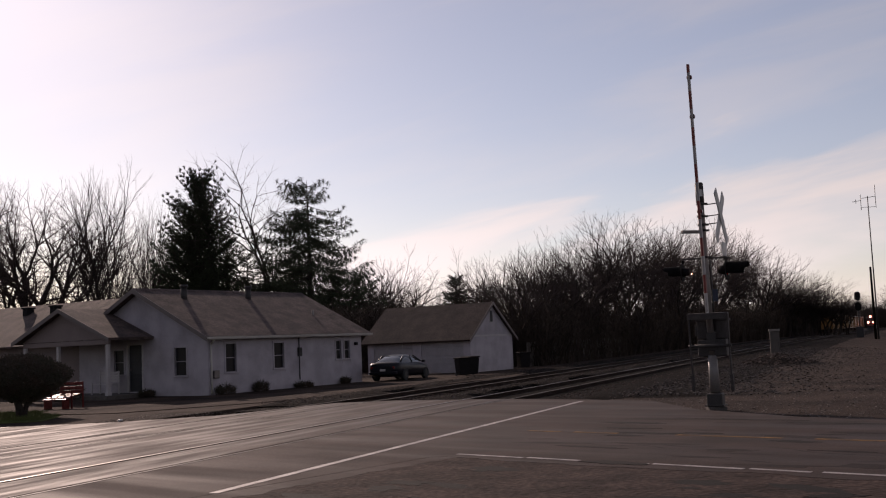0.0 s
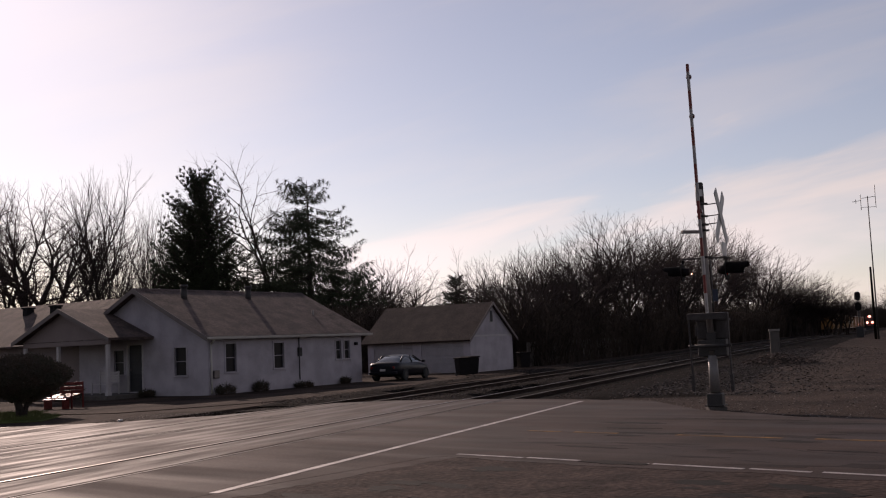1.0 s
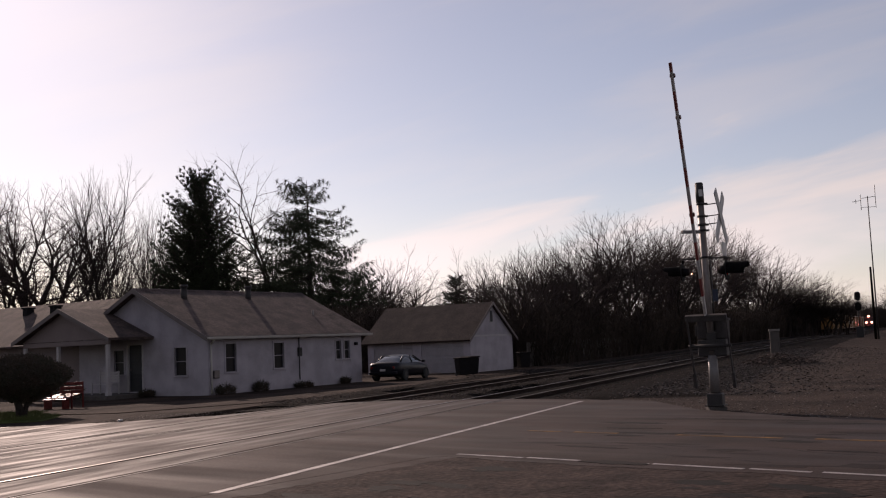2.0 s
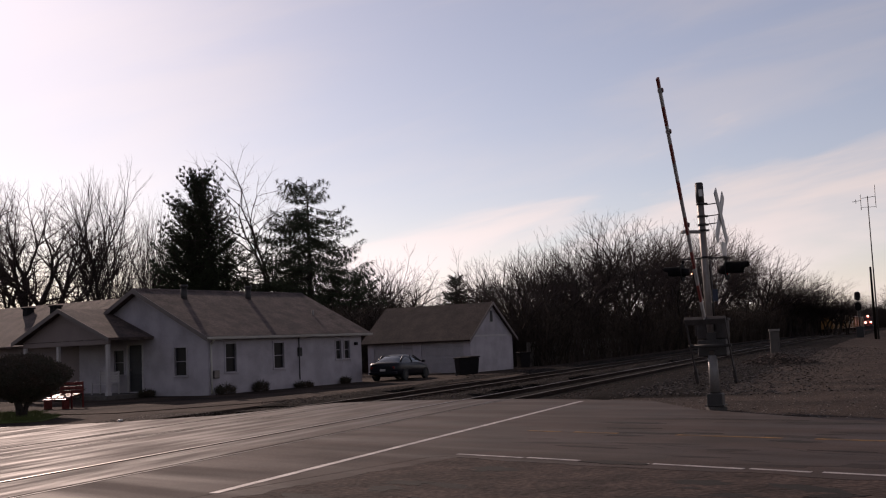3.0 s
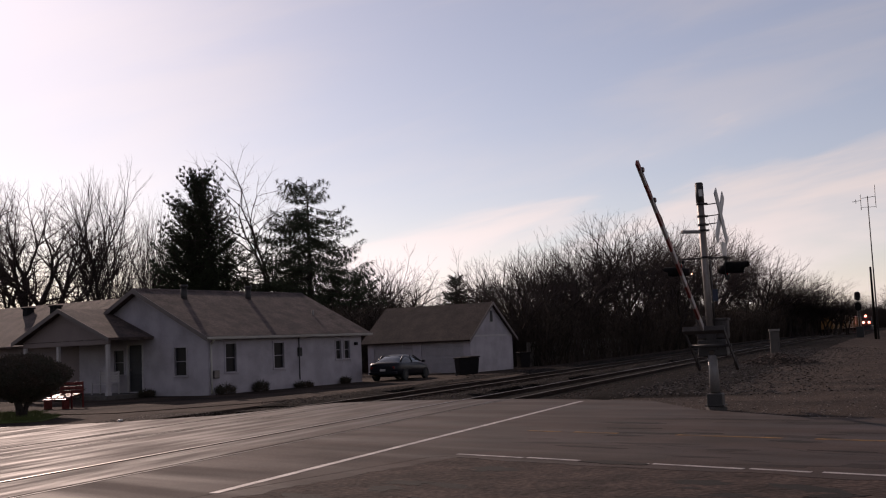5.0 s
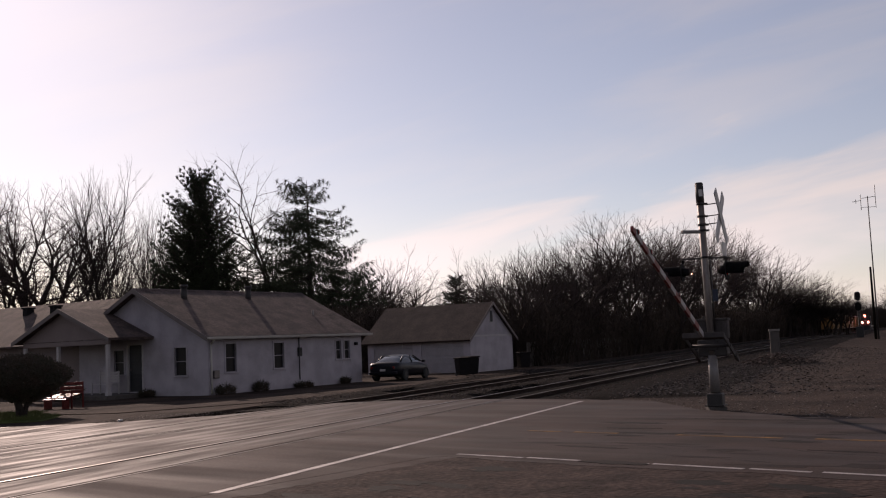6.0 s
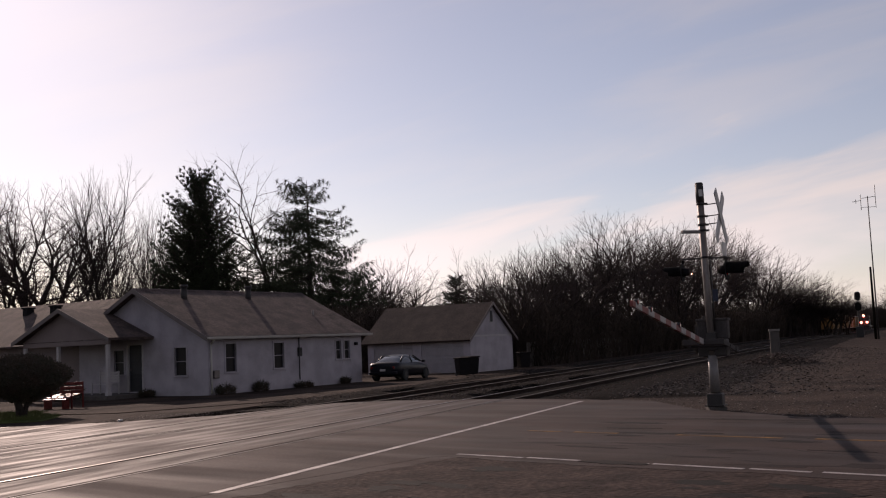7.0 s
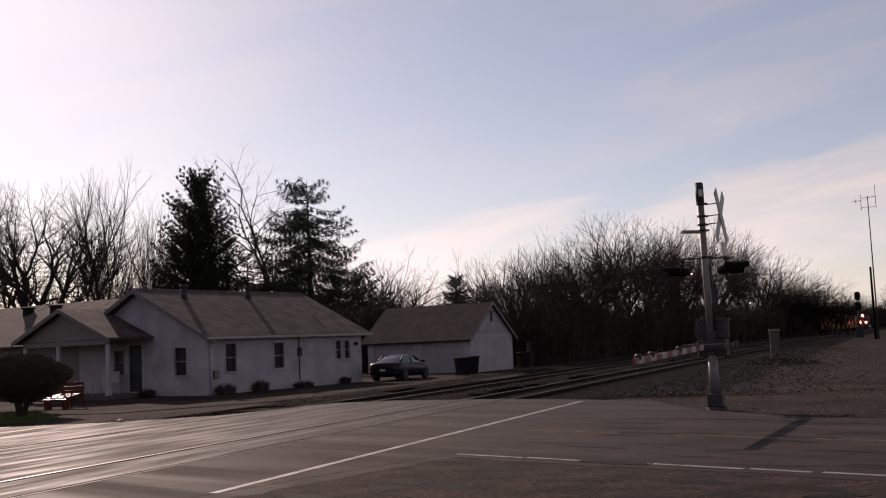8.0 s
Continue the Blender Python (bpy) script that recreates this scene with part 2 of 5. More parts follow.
def ragged_strip(p0, p1, back, count, amount, seed, z=0.0):
    """A broken asphalt edge from p0 to p1, in the road's own axes, reaching back to the sound surface."""
    dx, dy = p1[0] - p0[0], p1[1] - p0[1]
    ln = math.hypot(dx, dy)
    bm = bmesh.new()
    rows = []
    for k in range(count + 1):
        f = k / count
        w = amount * (noise.noise((f * ln * 0.9, seed, 0)) * 1.5 + noise.noise((f * ln * 3.7, seed, 4)) * 0.7)
        edge = road_xy(p0[0] + dx * f - dy / ln * w, p0[1] + dy * f + dx / ln * w)
        inner = road_xy(p0[0] + dx * f + back[0], p0[1] + dy * f + back[1])
        rows.append([bm.verts.new((*inner, z)), bm.verts.new((*edge, z)), bm.verts.new((*edge, -0.06))])
    for r0, r1 in zip(rows, rows[1:]):
        bm.faces.new((r0[0], r0[1], r1[1], r1[0]))
        bm.faces.new((r0[1], r0[2], r1[2], r1[1]))
    bmesh.ops.recalc_face_normals(bm, faces=bm.faces)
    if sum(f.normal.z for f in bm.faces) < 0:
        bmesh.ops.reverse_faces(bm, faces=bm.faces)
    return bm


# pavement, cut along the four rails
PAVE = [road_xy(70, 19.0), road_xy(-7.5, 19.0), (5.4, 22.3), (5.1, 25.9), (3.75, 27.5), (1.7, 29.4), (-1.6, 31.1), (-3.5, 31.1),
        (-6.0, 27.5), (-8.6, 26.4), (-12, 26.3), (-30, 30), (-60, 44), (-60, 20), (-20, 0), road_xy(-10.15, 6), road_xy(-10.15, 11.85), road_xy(70, 11.85)]
STRIPS = [(-99, -15.90), (-15.73, -14.47), (-14.30, -11.50), (-11.33, -10.07), (-9.90, 99)]
road = thing("road", pose(0, 0, 0), "worn grey asphalt road over a level crossing", "road", kind="structure")
for lo, hi in STRIPS:
    poly = clip(clip(PAVE, lambda x, y: off_track(x, y) - lo), lambda x, y: hi - off_track(x, y))
    bm = bm_prism(poly, -0.25, 0.0)
    bmesh.ops.triangulate(bm, faces=bm.faces)
    part("asphalt_panel", bm, M_ASPHALT if lo == -9.90 else M_SMOOTH_ASPHALT, road)
part("broken_edge", ragged_strip((-10.15, 11.42), (45.0, 11.42), (0, 0.43), 260, 0.13, 5), M_ASPHALT, road)
part("broken_edge", ragged_strip((-9.7, 6.0), (-9.7, 11.85), (-0.45, 0), 44, 0.15, 3, -0.0025), M_ASPHALT, road)
# worn shoulder on the camera's side
SHOULDER = [road_xy(70, 11.84), road_xy(-10.14, 11.84), road_xy(-10.1, 6), (-6, 2), (-14, -12), (40, -30), road_xy(70, -5)]
bm = bm_prism(SHOULDER, -0.2, -0.004)
tagged(link("pavement", bm, M_OLD_ASPHALT), "rough patched old asphalt shoulder", "pavement", kind="structure")


def paint_strip(name, p0, p1, width, material, z=0.004, seg=0):
    p0, p1 = Vector(p0), Vector(p1)
    d = (p1 - p0).normalized()
    nrm = Vector((-d.y, d.x)) * width / 2
    return bm_prism([tuple(p0 - nrm), tuple(p1 - nrm), tuple(p1 + nrm), tuple(p0 + nrm)], z - 0.003, z)


# white crossing line beside the near rail, yellow centre line, white edge line with worn gaps
part("white_line", paint_strip("line", track_xy(10.2, -7.48), track_xy(26.1, -7.42), 0.13, M_LINE), M_LINE, road, "worn white painted line")
for a0, a1 in ((-11.2, -10.5), (-10.2, -9.3), (-8.2, -6.4), (-5.9, 9.0), (9.4, 60)):
    part("yellow_line", paint_strip("line", road_xy(a0, 15.3), road_xy(a1, 15.28), 0.13, M_YELLOW_LINE), M_YELLOW_LINE, road, "faded yellow centre line")
for a0, a1 in ((-10.0, -8.75), (-8.7, -7.8), (-7.1, -6.75), (-6.7, -5.45), (-5.38, -4.62), (-4.5, -2.2), (-2.1, 12), (12.2, 40)):
    part("edge_line", paint_strip("line", road_xy(a0, 11.82), road_xy(a1, 11.78), 0.09, M_LINE), M_LINE, road, "worn white edge line")
# tar patches and cracks on the road
rng = random.Random(4)


def blot(cx, cy, rx, ry, ang, seed):
    q = random.Random(seed)
    pts = []
    for k in range(18):
        t = k / 18 * math.tau
        r = 1 + q.uniform(-0.35, 0.35)
        x, y = math.cos(t) * rx * r, math.sin(t) * ry * r
        pts.append((cx + x * math.cos(ang) - y * math.sin(ang), cy + x * math.sin(ang) + y * math.cos(ang)))
    return pts


for k, (a0, n0, rx, ry) in enumerate(((-7.25, 11.75, 0.42, 0.16), (-8.9, 15.45, 0.7, 0.13), (-6.1, 14.9, 0.35, 0.12), (-6.6, 17.9, 0.9, 0.09), (-8.6, 13.3, 0.6, 0.08), (-5.0, 13.9, 0.4, 0.07), (-2.4, 12.6, 0.45, 0.09), (-10.2, 17.2, 0.7, 0.16), (-9.6, 16.2, 0.5, 0.12), (-8.2, 18.3, 1.1, 0.1), (-9.0, 15.0, 0.35, 0.09), (-7.9, 15.7, 0.3, 0.08))):
    x, y = road_xy(a0, n0)
    part("tar_patch", bm_prism(blot(x, y, rx, ry, RO, k), 0.0, 0.0015 + 0.00015 * k if k != 0 else 0.006), M_PATCH, road, "black tar patch")
for k in range(44):
    x, y = road_xy(rng.uniform(-9, 3), rng.uniform(6.5, 11.0))
    part("tar_patch", bm_prism(blot(x, y, rng.uniform(0.1, 0.55), rng.uniform(0.05, 0.2), RO + rng.uniform(-0.4, 0.4), 50 + k), -0.012, -0.0037 + 0.00006 * k), M_PATCH, road, "black tar patch")

part("tar_patch", bm_prism(blot(3.75, 10.25, 0.36, 0.1, RO + 0.5, 71), -0.012, -0.0006), M_PATCH, road, "black tar patch")

# dark worn stains drawn out along the lanes
M_STAIN = mat("oil_stained_asphalt", (0.0215, 0.0152, 0.0135), 0.85, vary=0.4, scale=2.5, grain=22, bump=0.4, spec=0.08, second=(0.015, 0.0107, 0.0096))
for k in range(34):
    x, y = road_xy(rng.uniform(-10.5, 2.5), rng.uniform(12.1, 18.4))
    part("stain", bm_prism(blot(x, y, rng.uniform(0.18, 0.8), rng.uniform(0.05, 0.2), RO + rng.uniform(-0.25, 0.25), 300 + k), -0.002, 0.0004 + 0.00003 * k), M_STAIN, road, "dark worn stain on the asphalt")

# cracks wandering over the asphalt
def crack(a0, n0, heading, length, width, seed, z):
    q = random.Random(seed)
    pts, h = [Vector((a0, n0))], heading
    for _ in range(int(length / 0.18)):
        h += q.gauss(0, 0.35)
        h += (heading - h) * 0.25
        pts.append(pts[-1] + Vector((math.cos(h), math.sin(h))) * 0.18)
    bm = bmesh.new()
    left, right = [], []
    for i, p in enumerate(pts):
        w = width * q.uniform(0.3, 1.0) * (0.3 if i in (0, len(pts) - 1) else 1)
        x0, y0 = road_xy(p.x, p.y + w)
        x1, y1 = road_xy(p.x, p.y - w)
        left.append(bm.verts.new((x0, y0, z)))
        right.append(bm.verts.new((x1, y1, z)))
    for i in range(len(pts) - 1):
        bm.faces.new((right[i], right[i + 1], left[i + 1], left[i]))
    return bm


for k in range(46):
    n0 = rng.uniform(6.2, 18.6)
    on_road = n0 > 11.5
    part("crack", crack(rng.uniform(-9.5, 4), n0, rng.choice((0.0, 0.05, -0.1, 1.2)), rng.uniform(0.6, 2.6), rng.uniform(0.012, 0.035), 900 + k, 0.0005 + 0.00002 * k if on_road else -0.0009 + 0.00001 * k), M_PATCH, road, "dark crack in the asphalt")

# ---- railway: two tracks ----
BED_S = [26 + 12 * k for k in range(50)]
track_bed = bm_prism([(-18.2 + bend(s), s) for s in BED_S] + [(-7.9 + bend(s), s) for s in reversed(BED_S)], -0.5, -0.13)
bmesh.ops.triangulate(track_bed, faces=track_bed.faces)
ob = link("ballast_bed", track_bed, M_DIRTY_BALLAST)
ob.matrix_basis = TRACK_POSE
tagged(ob, "dark stone ballast under the railway tracks", "ballast", kind="structure")
# ballast shoulders and the ridge between the tracks
for lo, hi, top in ((-7.4, -3.9, -0.02), (-8.6, -6.6, 0.05), (-13.7, -12.1, 0.02), (-19.0, -16.9, 0.0)):
    bm = bmesh.new()
    prev = None
    for k in range(120):
        s = 27.6 + (k / 119) ** 2 * 420
        row = []
        for j in range(5):
            o = lo + (hi - lo) * j / 4 + (noise.noise((s * 0.35, j // 4 * 9.0, lo)) * 0.9 + noise.noise((s * 1.7, j // 4 * 5.0, lo)) * 0.35 if j in (0, 4) else 0)
            z = -0.13 + (top + 0.13) * math.sin(math.pi * j / 4) ** 0.7 * min(1, 0.25 + k / 8) + noise.noise((s * 0.7, o * 2, 0)) * 0.04
            row.append(bm.verts.new((o + bend(s), s, z)))
        if prev:
            for j in range(4):
                bm.faces.new((prev[j], prev[j + 1], row[j + 1], row[j]))
        prev = row
    ob = link("ballast_shoulder", bm, M_BALLAST)
    ob.matrix_basis = TRACK_POSE
    tagged(ob, "heaped grey ballast beside the track", "ballast", kind="structure")


def rail_profile(bm, o, s0, s1):
    prof = [(-0.07, -0.17), (0.07, -0.17), (0.07, -0.155), (0.012, -0.14), (0.012, -0.045), (0.036, -0.035), (0.036, -0.004), (0.03, 0.0),
            (-0.03, 0.0), (-0.036, -0.004), (-0.036, -0.035), (-0.012, -0.045), (-0.012, -0.14), (-0.07, -0.155)]
    stations = [s0, 60, *range(80, int(s1), 20), s1]
    steps = len(stations)
    rings = [[bm.verts.new((o + x + bend(s), s, z + 0.004)) for x, z in prof] for s in stations]
    n = len(prof)
    for k in range(steps - 1):
        for i in range(n):
            f = bm.faces.new((rings[k][i], rings[k][(i + 1) % n], rings[k + 1][(i + 1) % n], rings[k + 1][i]))
            f.material_index = 0 if i in (6, 7, 8) else 1
    return bm


for near, far, what in ((-9.95, -11.45, "near"), (-14.35, -15.85, "far")):
    tr = thing("railway_track", TRACK_POSE, "steel rails on dark timber ties in ballast", "track", "railway tracks", "structure")
    for o in (near, far):
        bm = rail_profile(bmesh.new(), o, -60, 640)
        bmesh.ops.recalc_face_normals(bm, faces=bm.faces)
        part("rail", bm, (M_RAIL if o == -11.45 else M_DULL_RAIL, M_RUST), tr, "polished steel rail")
    tie_mesh = None
    mid = (near + far) / 2
    for k in range(130):
        s = 27.9 + k * 0.53
        if tie_mesh is None:
            t0 = part("tie", bm_box(-1.28, 1.28, -0.11, 0.11, -0.17, 0.0, 0.012), M_TIE, tr)
            tie_mesh = t0.data
        else:
            t0 = new("tie", tie_mesh)
            t0.parent = tr
        t0.matrix_basis = pose(mid + rng.uniform(-0.03, 0.03), s + rng.uniform(-0.03, 0.03), -0.115, 0, 0, rng.uniform(-1.2, 1.2))


# ---- stones lying about ----
def scatter_stones(name, count, place, size, material, label):
    base = [(1, 0, 0), (-1, 0, 0), (0, 1, 0), (0, -1, 0), (0, 0, 1), (0, 0, -1)]
    tri = [(0, 2, 4), (2, 1, 4), (1, 3, 4), (3, 0, 4), (2, 0, 5), (1, 2, 5), (3, 1, 5), (0, 3, 5)]
    vs, fs = [], []
    q = random.Random(name)
    for _ in range(count):
        x, y, z = place(q)
        r = size * q.uniform(0.4, 1.3) ** 1.5
        rot = Euler((q.uniform(0, 6), q.uniform(0, 6), q.uniform(0, 6))).to_matrix()
        k0 = len(vs)
        for b in base:
            w = rot @ Vector((b[0] * r * q.uniform(0.7, 1.2), b[1] * r * q.uniform(0.6, 1.1), b[2] * r * q.uniform(0.5, 0.9)))
            vs.append((x + w.x, y + w.y, z + w.z * 0.45))
        fs += [(k0 + i, k0 + j, k0 + k) for i, j, k in tri]
    me = bpy.data.meshes.new(name)
    me.from_pydata(vs, [], fs)
    me.materials.append(material)
    return tagged(new(name, me), label, "gravel", kind="stuff")


def lot_place(q):
    while True:
        s, o = 20 + q.random() ** 1.6 * 70, q.uniform(-7.5, 22)
        x, y = track_xy(s, o)
        if off_road(x, y) > 19.3 and y < 90 and abs(x) < y * 0.5:
            return x, y, -0.065


def ridge_place(q):
    s = 27.8 + q.random() ** 1.5 * 70
    o = q.choice((q.uniform(-8.7, -6.3), q.uniform(-13.6, -12.2), q.uniform(-18.5, -16.9)))
    x, y = track_xy(s, o)
    return x, y, q.uniform(-0.06, 0.06)


def verge_place(q):
    t = q.random()
    x = -9.5 + 9.5 * t
    return x, 27.0 + q.uniform(0.1, 3.0) + (4.3 * max(0, (t - 0.25) / 0.75)), -0.06


scatter_stones("lot_stones", 11000, lot_place, 0.028, M_STONE, "loose pale stones on the gravel lot")
def slope_place(q):
    s = 28.5 + q.random() ** 1.4 * 60
    o = -7.4 + abs(q.gauss(0, 2.6))
    x, y = track_xy(s, o)
    if off_road(x, y) < 19.3:
        return slope_place(q)
    return x, y, q.uniform(-0.08, 0.02)


scatter_stones("shoulder_stones", 12000, slope_place, 0.05, M_SHOULDER_STONE, "loose grey stones sliding off the ballast shoulder")
scatter_stones("ballast_stones", 11000, ridge_place, 0.032, M_BALLAST_STONE, "loose ballast stones by the tracks")
scatter_stones("verge_stones", 2200, verge_place, 0.018, M_STONE, "loose gravel on the verge")

def litter():
    """A crumpled scrap of white paper by the road's edge."""
    q = random.Random(90)
    bm = bmesh.new()
    bmesh.ops.create_icosphere(bm, subdivisions=2, radius=0.07)
    for v in bm.verts:
        v.co *= q.uniform(0.65, 1.25)
        v.co.z = max(-0.03, v.co.z * 0.55)
    ob = link("paper_scrap", bm, M_SIGN_WHITE)
    ob.matrix_basis = pose(-8.5, 26.5, 0.031)
    tagged(ob, "crumpled white paper scrap at the road edge", "litter")


litter()

# lawn round the shrub
bm = bm_prism([(-30, 29.5), (-14, 29.0), (-11.6, 29.1), (-11.8, 31.0), (-13.4, 33.2), (-16, 36), (-34, 40)], -0.2, -0.045)
tagged(link("lawn", bm, M_GRASS), "patchy winter lawn by the house", "lawn", kind="structure")
bm = bm_prism([(-14.5, 33), (-10.3, 31.6), (-6.2, 34.5), (3, 48), (6, 62), (-6, 66), (-8, 48), (-10.2, 41.2), (-14, 40.5)], -0.2, -0.05)
tagged(link("driveway", bm, M_GRAVEL), "bare gravel driveway beside the house", "driveway", kind="structure")

# ---- crossing signal with its gate ----
MAST = Vector((5.854, 22.592, 0))
PHI = -115.74
ARM_LENGTH = 6.2
ARM_ANGLES = ((0, 86.4), (0.9, 86.3), (1.1, 84.8), (1.3, 81.0), (1.5, 77.4), (3.0, 57.7), (3.5, 51.4), (4.0, 45.2), (4.5, 38.6), (5.8, 22.3), (6.2, 17.1), (6.6, 12.1), (7.0, 7.7), (7.5, 2.6), (7.8, 0.1), (8.0, -1.2))


M_ARM_WHITE = mat("dusty_white_sheet", (0.3, 0.275, 0.265), 0.6, vary=0.18, scale=4, grain=40, bump=0.03)
M_ARM_RED = mat("dusty_red_sheet", (0.17, 0.03, 0.024), 0.6, vary=0.2, scale=4, grain=40, bump=0.03)
M_MECH = mat("weathered_grey_paint", (0.056, 0.049, 0.048), 0.8, 0.0, spec=0.2, vary=0.25, scale=5, grain=50, bump=0.1)


def crossing_signal():
    sig = thing("crossing_signal", Matrix.Translation(MAST), "galvanised level crossing signal mast with gate mechanism", "crossing signal")
    part("foundation", bm_box(-0.19, 0.19, -0.19, 0.19, -0.25, 0.03, 0.02), M_CONCRETE, sig, "concrete foundation")
    turn = Matrix.Rotation(radians(PHI), 4, "Z")

    def put(name, bm, material, parent=sig, label="", m=None):
        bmesh.ops.transform(bm, matrix=turn if m is None else turn @ m, verts=bm.verts)
        return part(name, bm, material, parent, label)

    def lean(bm):
        """The mast stands a little off plumb."""
        for v in bm.verts:
            v.co.x -= 0.013 * v.co.z
        return bm

    # bolted junction box base
    base = bm_box(-0.17, 0.17, -0.17, 0.17, 0.05, 0.32, 0.03)
    bm_tube((0, 0, 0.3), (0, 0, 0.42), 0.13, 0.085, 16, base)
    bm_box(-0.21, 0.21, -0.21, 0.21, 0.04, 0.075, 0.01, base)
    put("junction_base", base, M_DARK_STEEL, label="black cast junction box base")
    part("mast", lean(bm_tube((0, 0, 0.35), (0, 0, 4.95), 0.076, None, 20)), M_GALV, sig)
    sleeve = lean(bm_tube((0, 0, 0.35), (0, 0, 1.15), 0.112, 0.1, 20))
    part("mast_sleeve", sleeve, M_ALU, sig, "thick grey sleeve at the mast foot")
    bell = bm_tube((0, 0, 4.5), (0, 0, 4.97), 0.09, None, 18)
    bm_tube((0, 0, 4.97), (0, 0, 5.0), 0.09, 0.075, 18, bell)
    part("bell", lean(bell), M_DARK_STEEL, sig, "dark bell housing on the mast top")
    part("bell_plate", lean(bm_box(-0.045, 0.045, -0.102, -0.09, 4.68, 4.84, 0.01)), M_SIGN_WHITE, sig, "small white plate")
    for z in (3.32, 3.92, 4.05, 4.24, 4.52):
        band = bm_tube((0, 0, z - 0.025), (0, 0, z + 0.025), 0.092, None, 16)
        bm_box(0.0, 0.15, -0.035, 0.035, z - 0.022, z + 0.022, 0.005, band)
        part("clamp", lean(band), M_DARK_STEEL, sig)
    part("notice_plate", bm_box(0.05, 0.17, -0.12, -0.108, 2.33, 2.6, 0.004), M_BLUE_PLATE, sig, "small dull blue notice plate")
    # crossbuck: two crossed boards facing along the road, held off the mast
    cb = Matrix.Rotation(radians(62), 4, "Z")
    cb_at = Vector((0.36, -0.10, 4.2))
    for k, tilt in enumerate((51, -51)):
        b = bm_box(-0.7, 0.7, -0.012 + 0.03 * k, 0.012 + 0.03 * k, -0.115, 0.115, 0.004)
        bmesh.ops.transform(b, matrix=Matrix.Translation(cb_at) @ cb @ Matrix.Rotation(radians(tilt), 4, "Y"), verts=b.verts)
        part("crossbuck_board", b, M_SIGN_WHITE, sig, "white crossbuck board seen from behind")
    plate = bm_box(-0.19, 0.19, -0.01, 0.01, -0.15, 0.15, 0.004)
    bmesh.ops.transform(plate, matrix=Matrix.Translation(cb_at + Vector((0.02, 0, -0.72))) @ cb, verts=plate.verts)
    part("track_plate", plate, M_SIGN_WHITE, sig, "small plain sign plate")
    for z in (4.06, 4.24, 4.5):
        part("bracket_rod", bm_tube((0.05, 0, z), (0.36, -0.08, z + 0.02), 0.012), M_DARK_STEEL, sig)
    # bell arm
    bell = bm_box(-0.5, 0.06, -0.05, 0.05, 3.86, 3.93, 0.012)
    bmesh.ops.transform(bell, matrix=Matrix.Rotation(radians(12), 4, "Z"), verts=bell.verts)
    part("side_bracket", lean(bell), M_ALU, sig, "grey side bracket")
    # flashing lights on a cross arm
    part("light_arm", bm_tube((-0.56, 0.02, 3.3), (0.5, -0.02, 3.3), 0.022), M_DARK_STEEL, sig)
    cb_dir = Vector((math.cos(radians(-28)), math.sin(radians(-28)), 0))
    for px, facing, z, size in ((-0.56, -1, 3.0, 0.95), (0.44, 1, 3.03, 1.12)):
        m = Matrix.Translation((px, 0.02 * facing, z)) @ Matrix.Scale(size, 4) @ Matrix.Rotation(math.atan2(-cb_dir.x * facing, cb_dir.y * facing), 4, "Z")
        board = bm_tube((0, -0.008, 0), (0, 0.008, 0), 0.21, 0.21, 28)
        bm_tube((0, -0.17, 0), (0, 0.0, 0), 0.07, 0.115, 18, board)
        hood = bmesh.new()
        rows = []
        for a_k in range(15):
            ang = radians(-30 + 240 * a_k / 14)
            long = 0.42 if 20 < math.degrees(ang) < 160 else 0.3
            rows.append([hood.verts.new((math.cos(ang) * 0.15, y, math.sin(ang) * 0.15)) for y in (0.0, long)])
        for r0, r1 in zip(rows, rows[1:]):
            hood.faces.new((r0[0], r1[0], r1[1], r0[1]))
        bmesh.ops.solidify(hood, geom=list(hood.faces), thickness=0.006)
        merge(board, hood)
        bm_tube((0, -0.02, 0.2), (0, -0.02, 0.28), 0.03, None, 10, board)
        bmesh.ops.transform(board, matrix=m, verts=board.verts)
        lh = part("light_head", board, M_BLACK, sig, "black hooded flashing light head")
        lens = bm_tube((0, 0.01, 0), (0, 0.03, 0), 0.12, 0.10, 20)
        bmesh.ops.transform(lens, matrix=m, verts=lens.verts)
        part("lens", lens, M_LENS_RED, lh, "dark red lens")
    lamp = bmesh.new()
    bmesh.ops.create_uvsphere(lamp, u_segments=12, v_segments=8, radius=0.013, matrix=Matrix.Translation((-0.385, -0.12, 2.955)))
    part("indicator_lamp", lamp, M_LAMP, sig, "small glowing side lamp")
    # gate mechanism box beside the mast
    mech = bm_box(-0.36, -0.07, -0.34, 0.34, 1.5, 1.93, 0.04)
    bm_box(-0.38, -0.05, -0.36, 0.36, 1.9, 1.96, 0.015, mech)
    put("gate_motor_case", bm_box(-0.34, 0.06, -0.31, 0.31, 1.12, 1.498, 0.03), M_DARK_STEEL, label="black cast motor case")
    for yy in (-0.24, 0.0, 0.24):
        bm_box(-0.385, -0.362, yy - 0.02, yy + 0.02, 1.53, 1.88, 0.005, mech)
    for yy in (-0.3, 0.3):
        for zz in (1.56, 1.86):
            bm_tube((-0.39, yy, zz), (-0.36, yy, zz), 0.022, None, 8, mech)
    bm_box(-0.3, -0.12, -0.39, -0.338, 1.58, 1.84, 0.015, mech)
    bm_tube((-0.2, -0.2, 1.96), (-0.2, -0.2, 2.02), 0.05, 0.03, 12, mech)
    put("gate_mechanism", mech, M_MECH, label="dark grey metal gate mechanism housing")
    put("mechanism_clamp", bm_box(-0.1, 0.1, -0.1, 0.1, 1.25, 1.65, 0.01), M_DARK_STEEL)
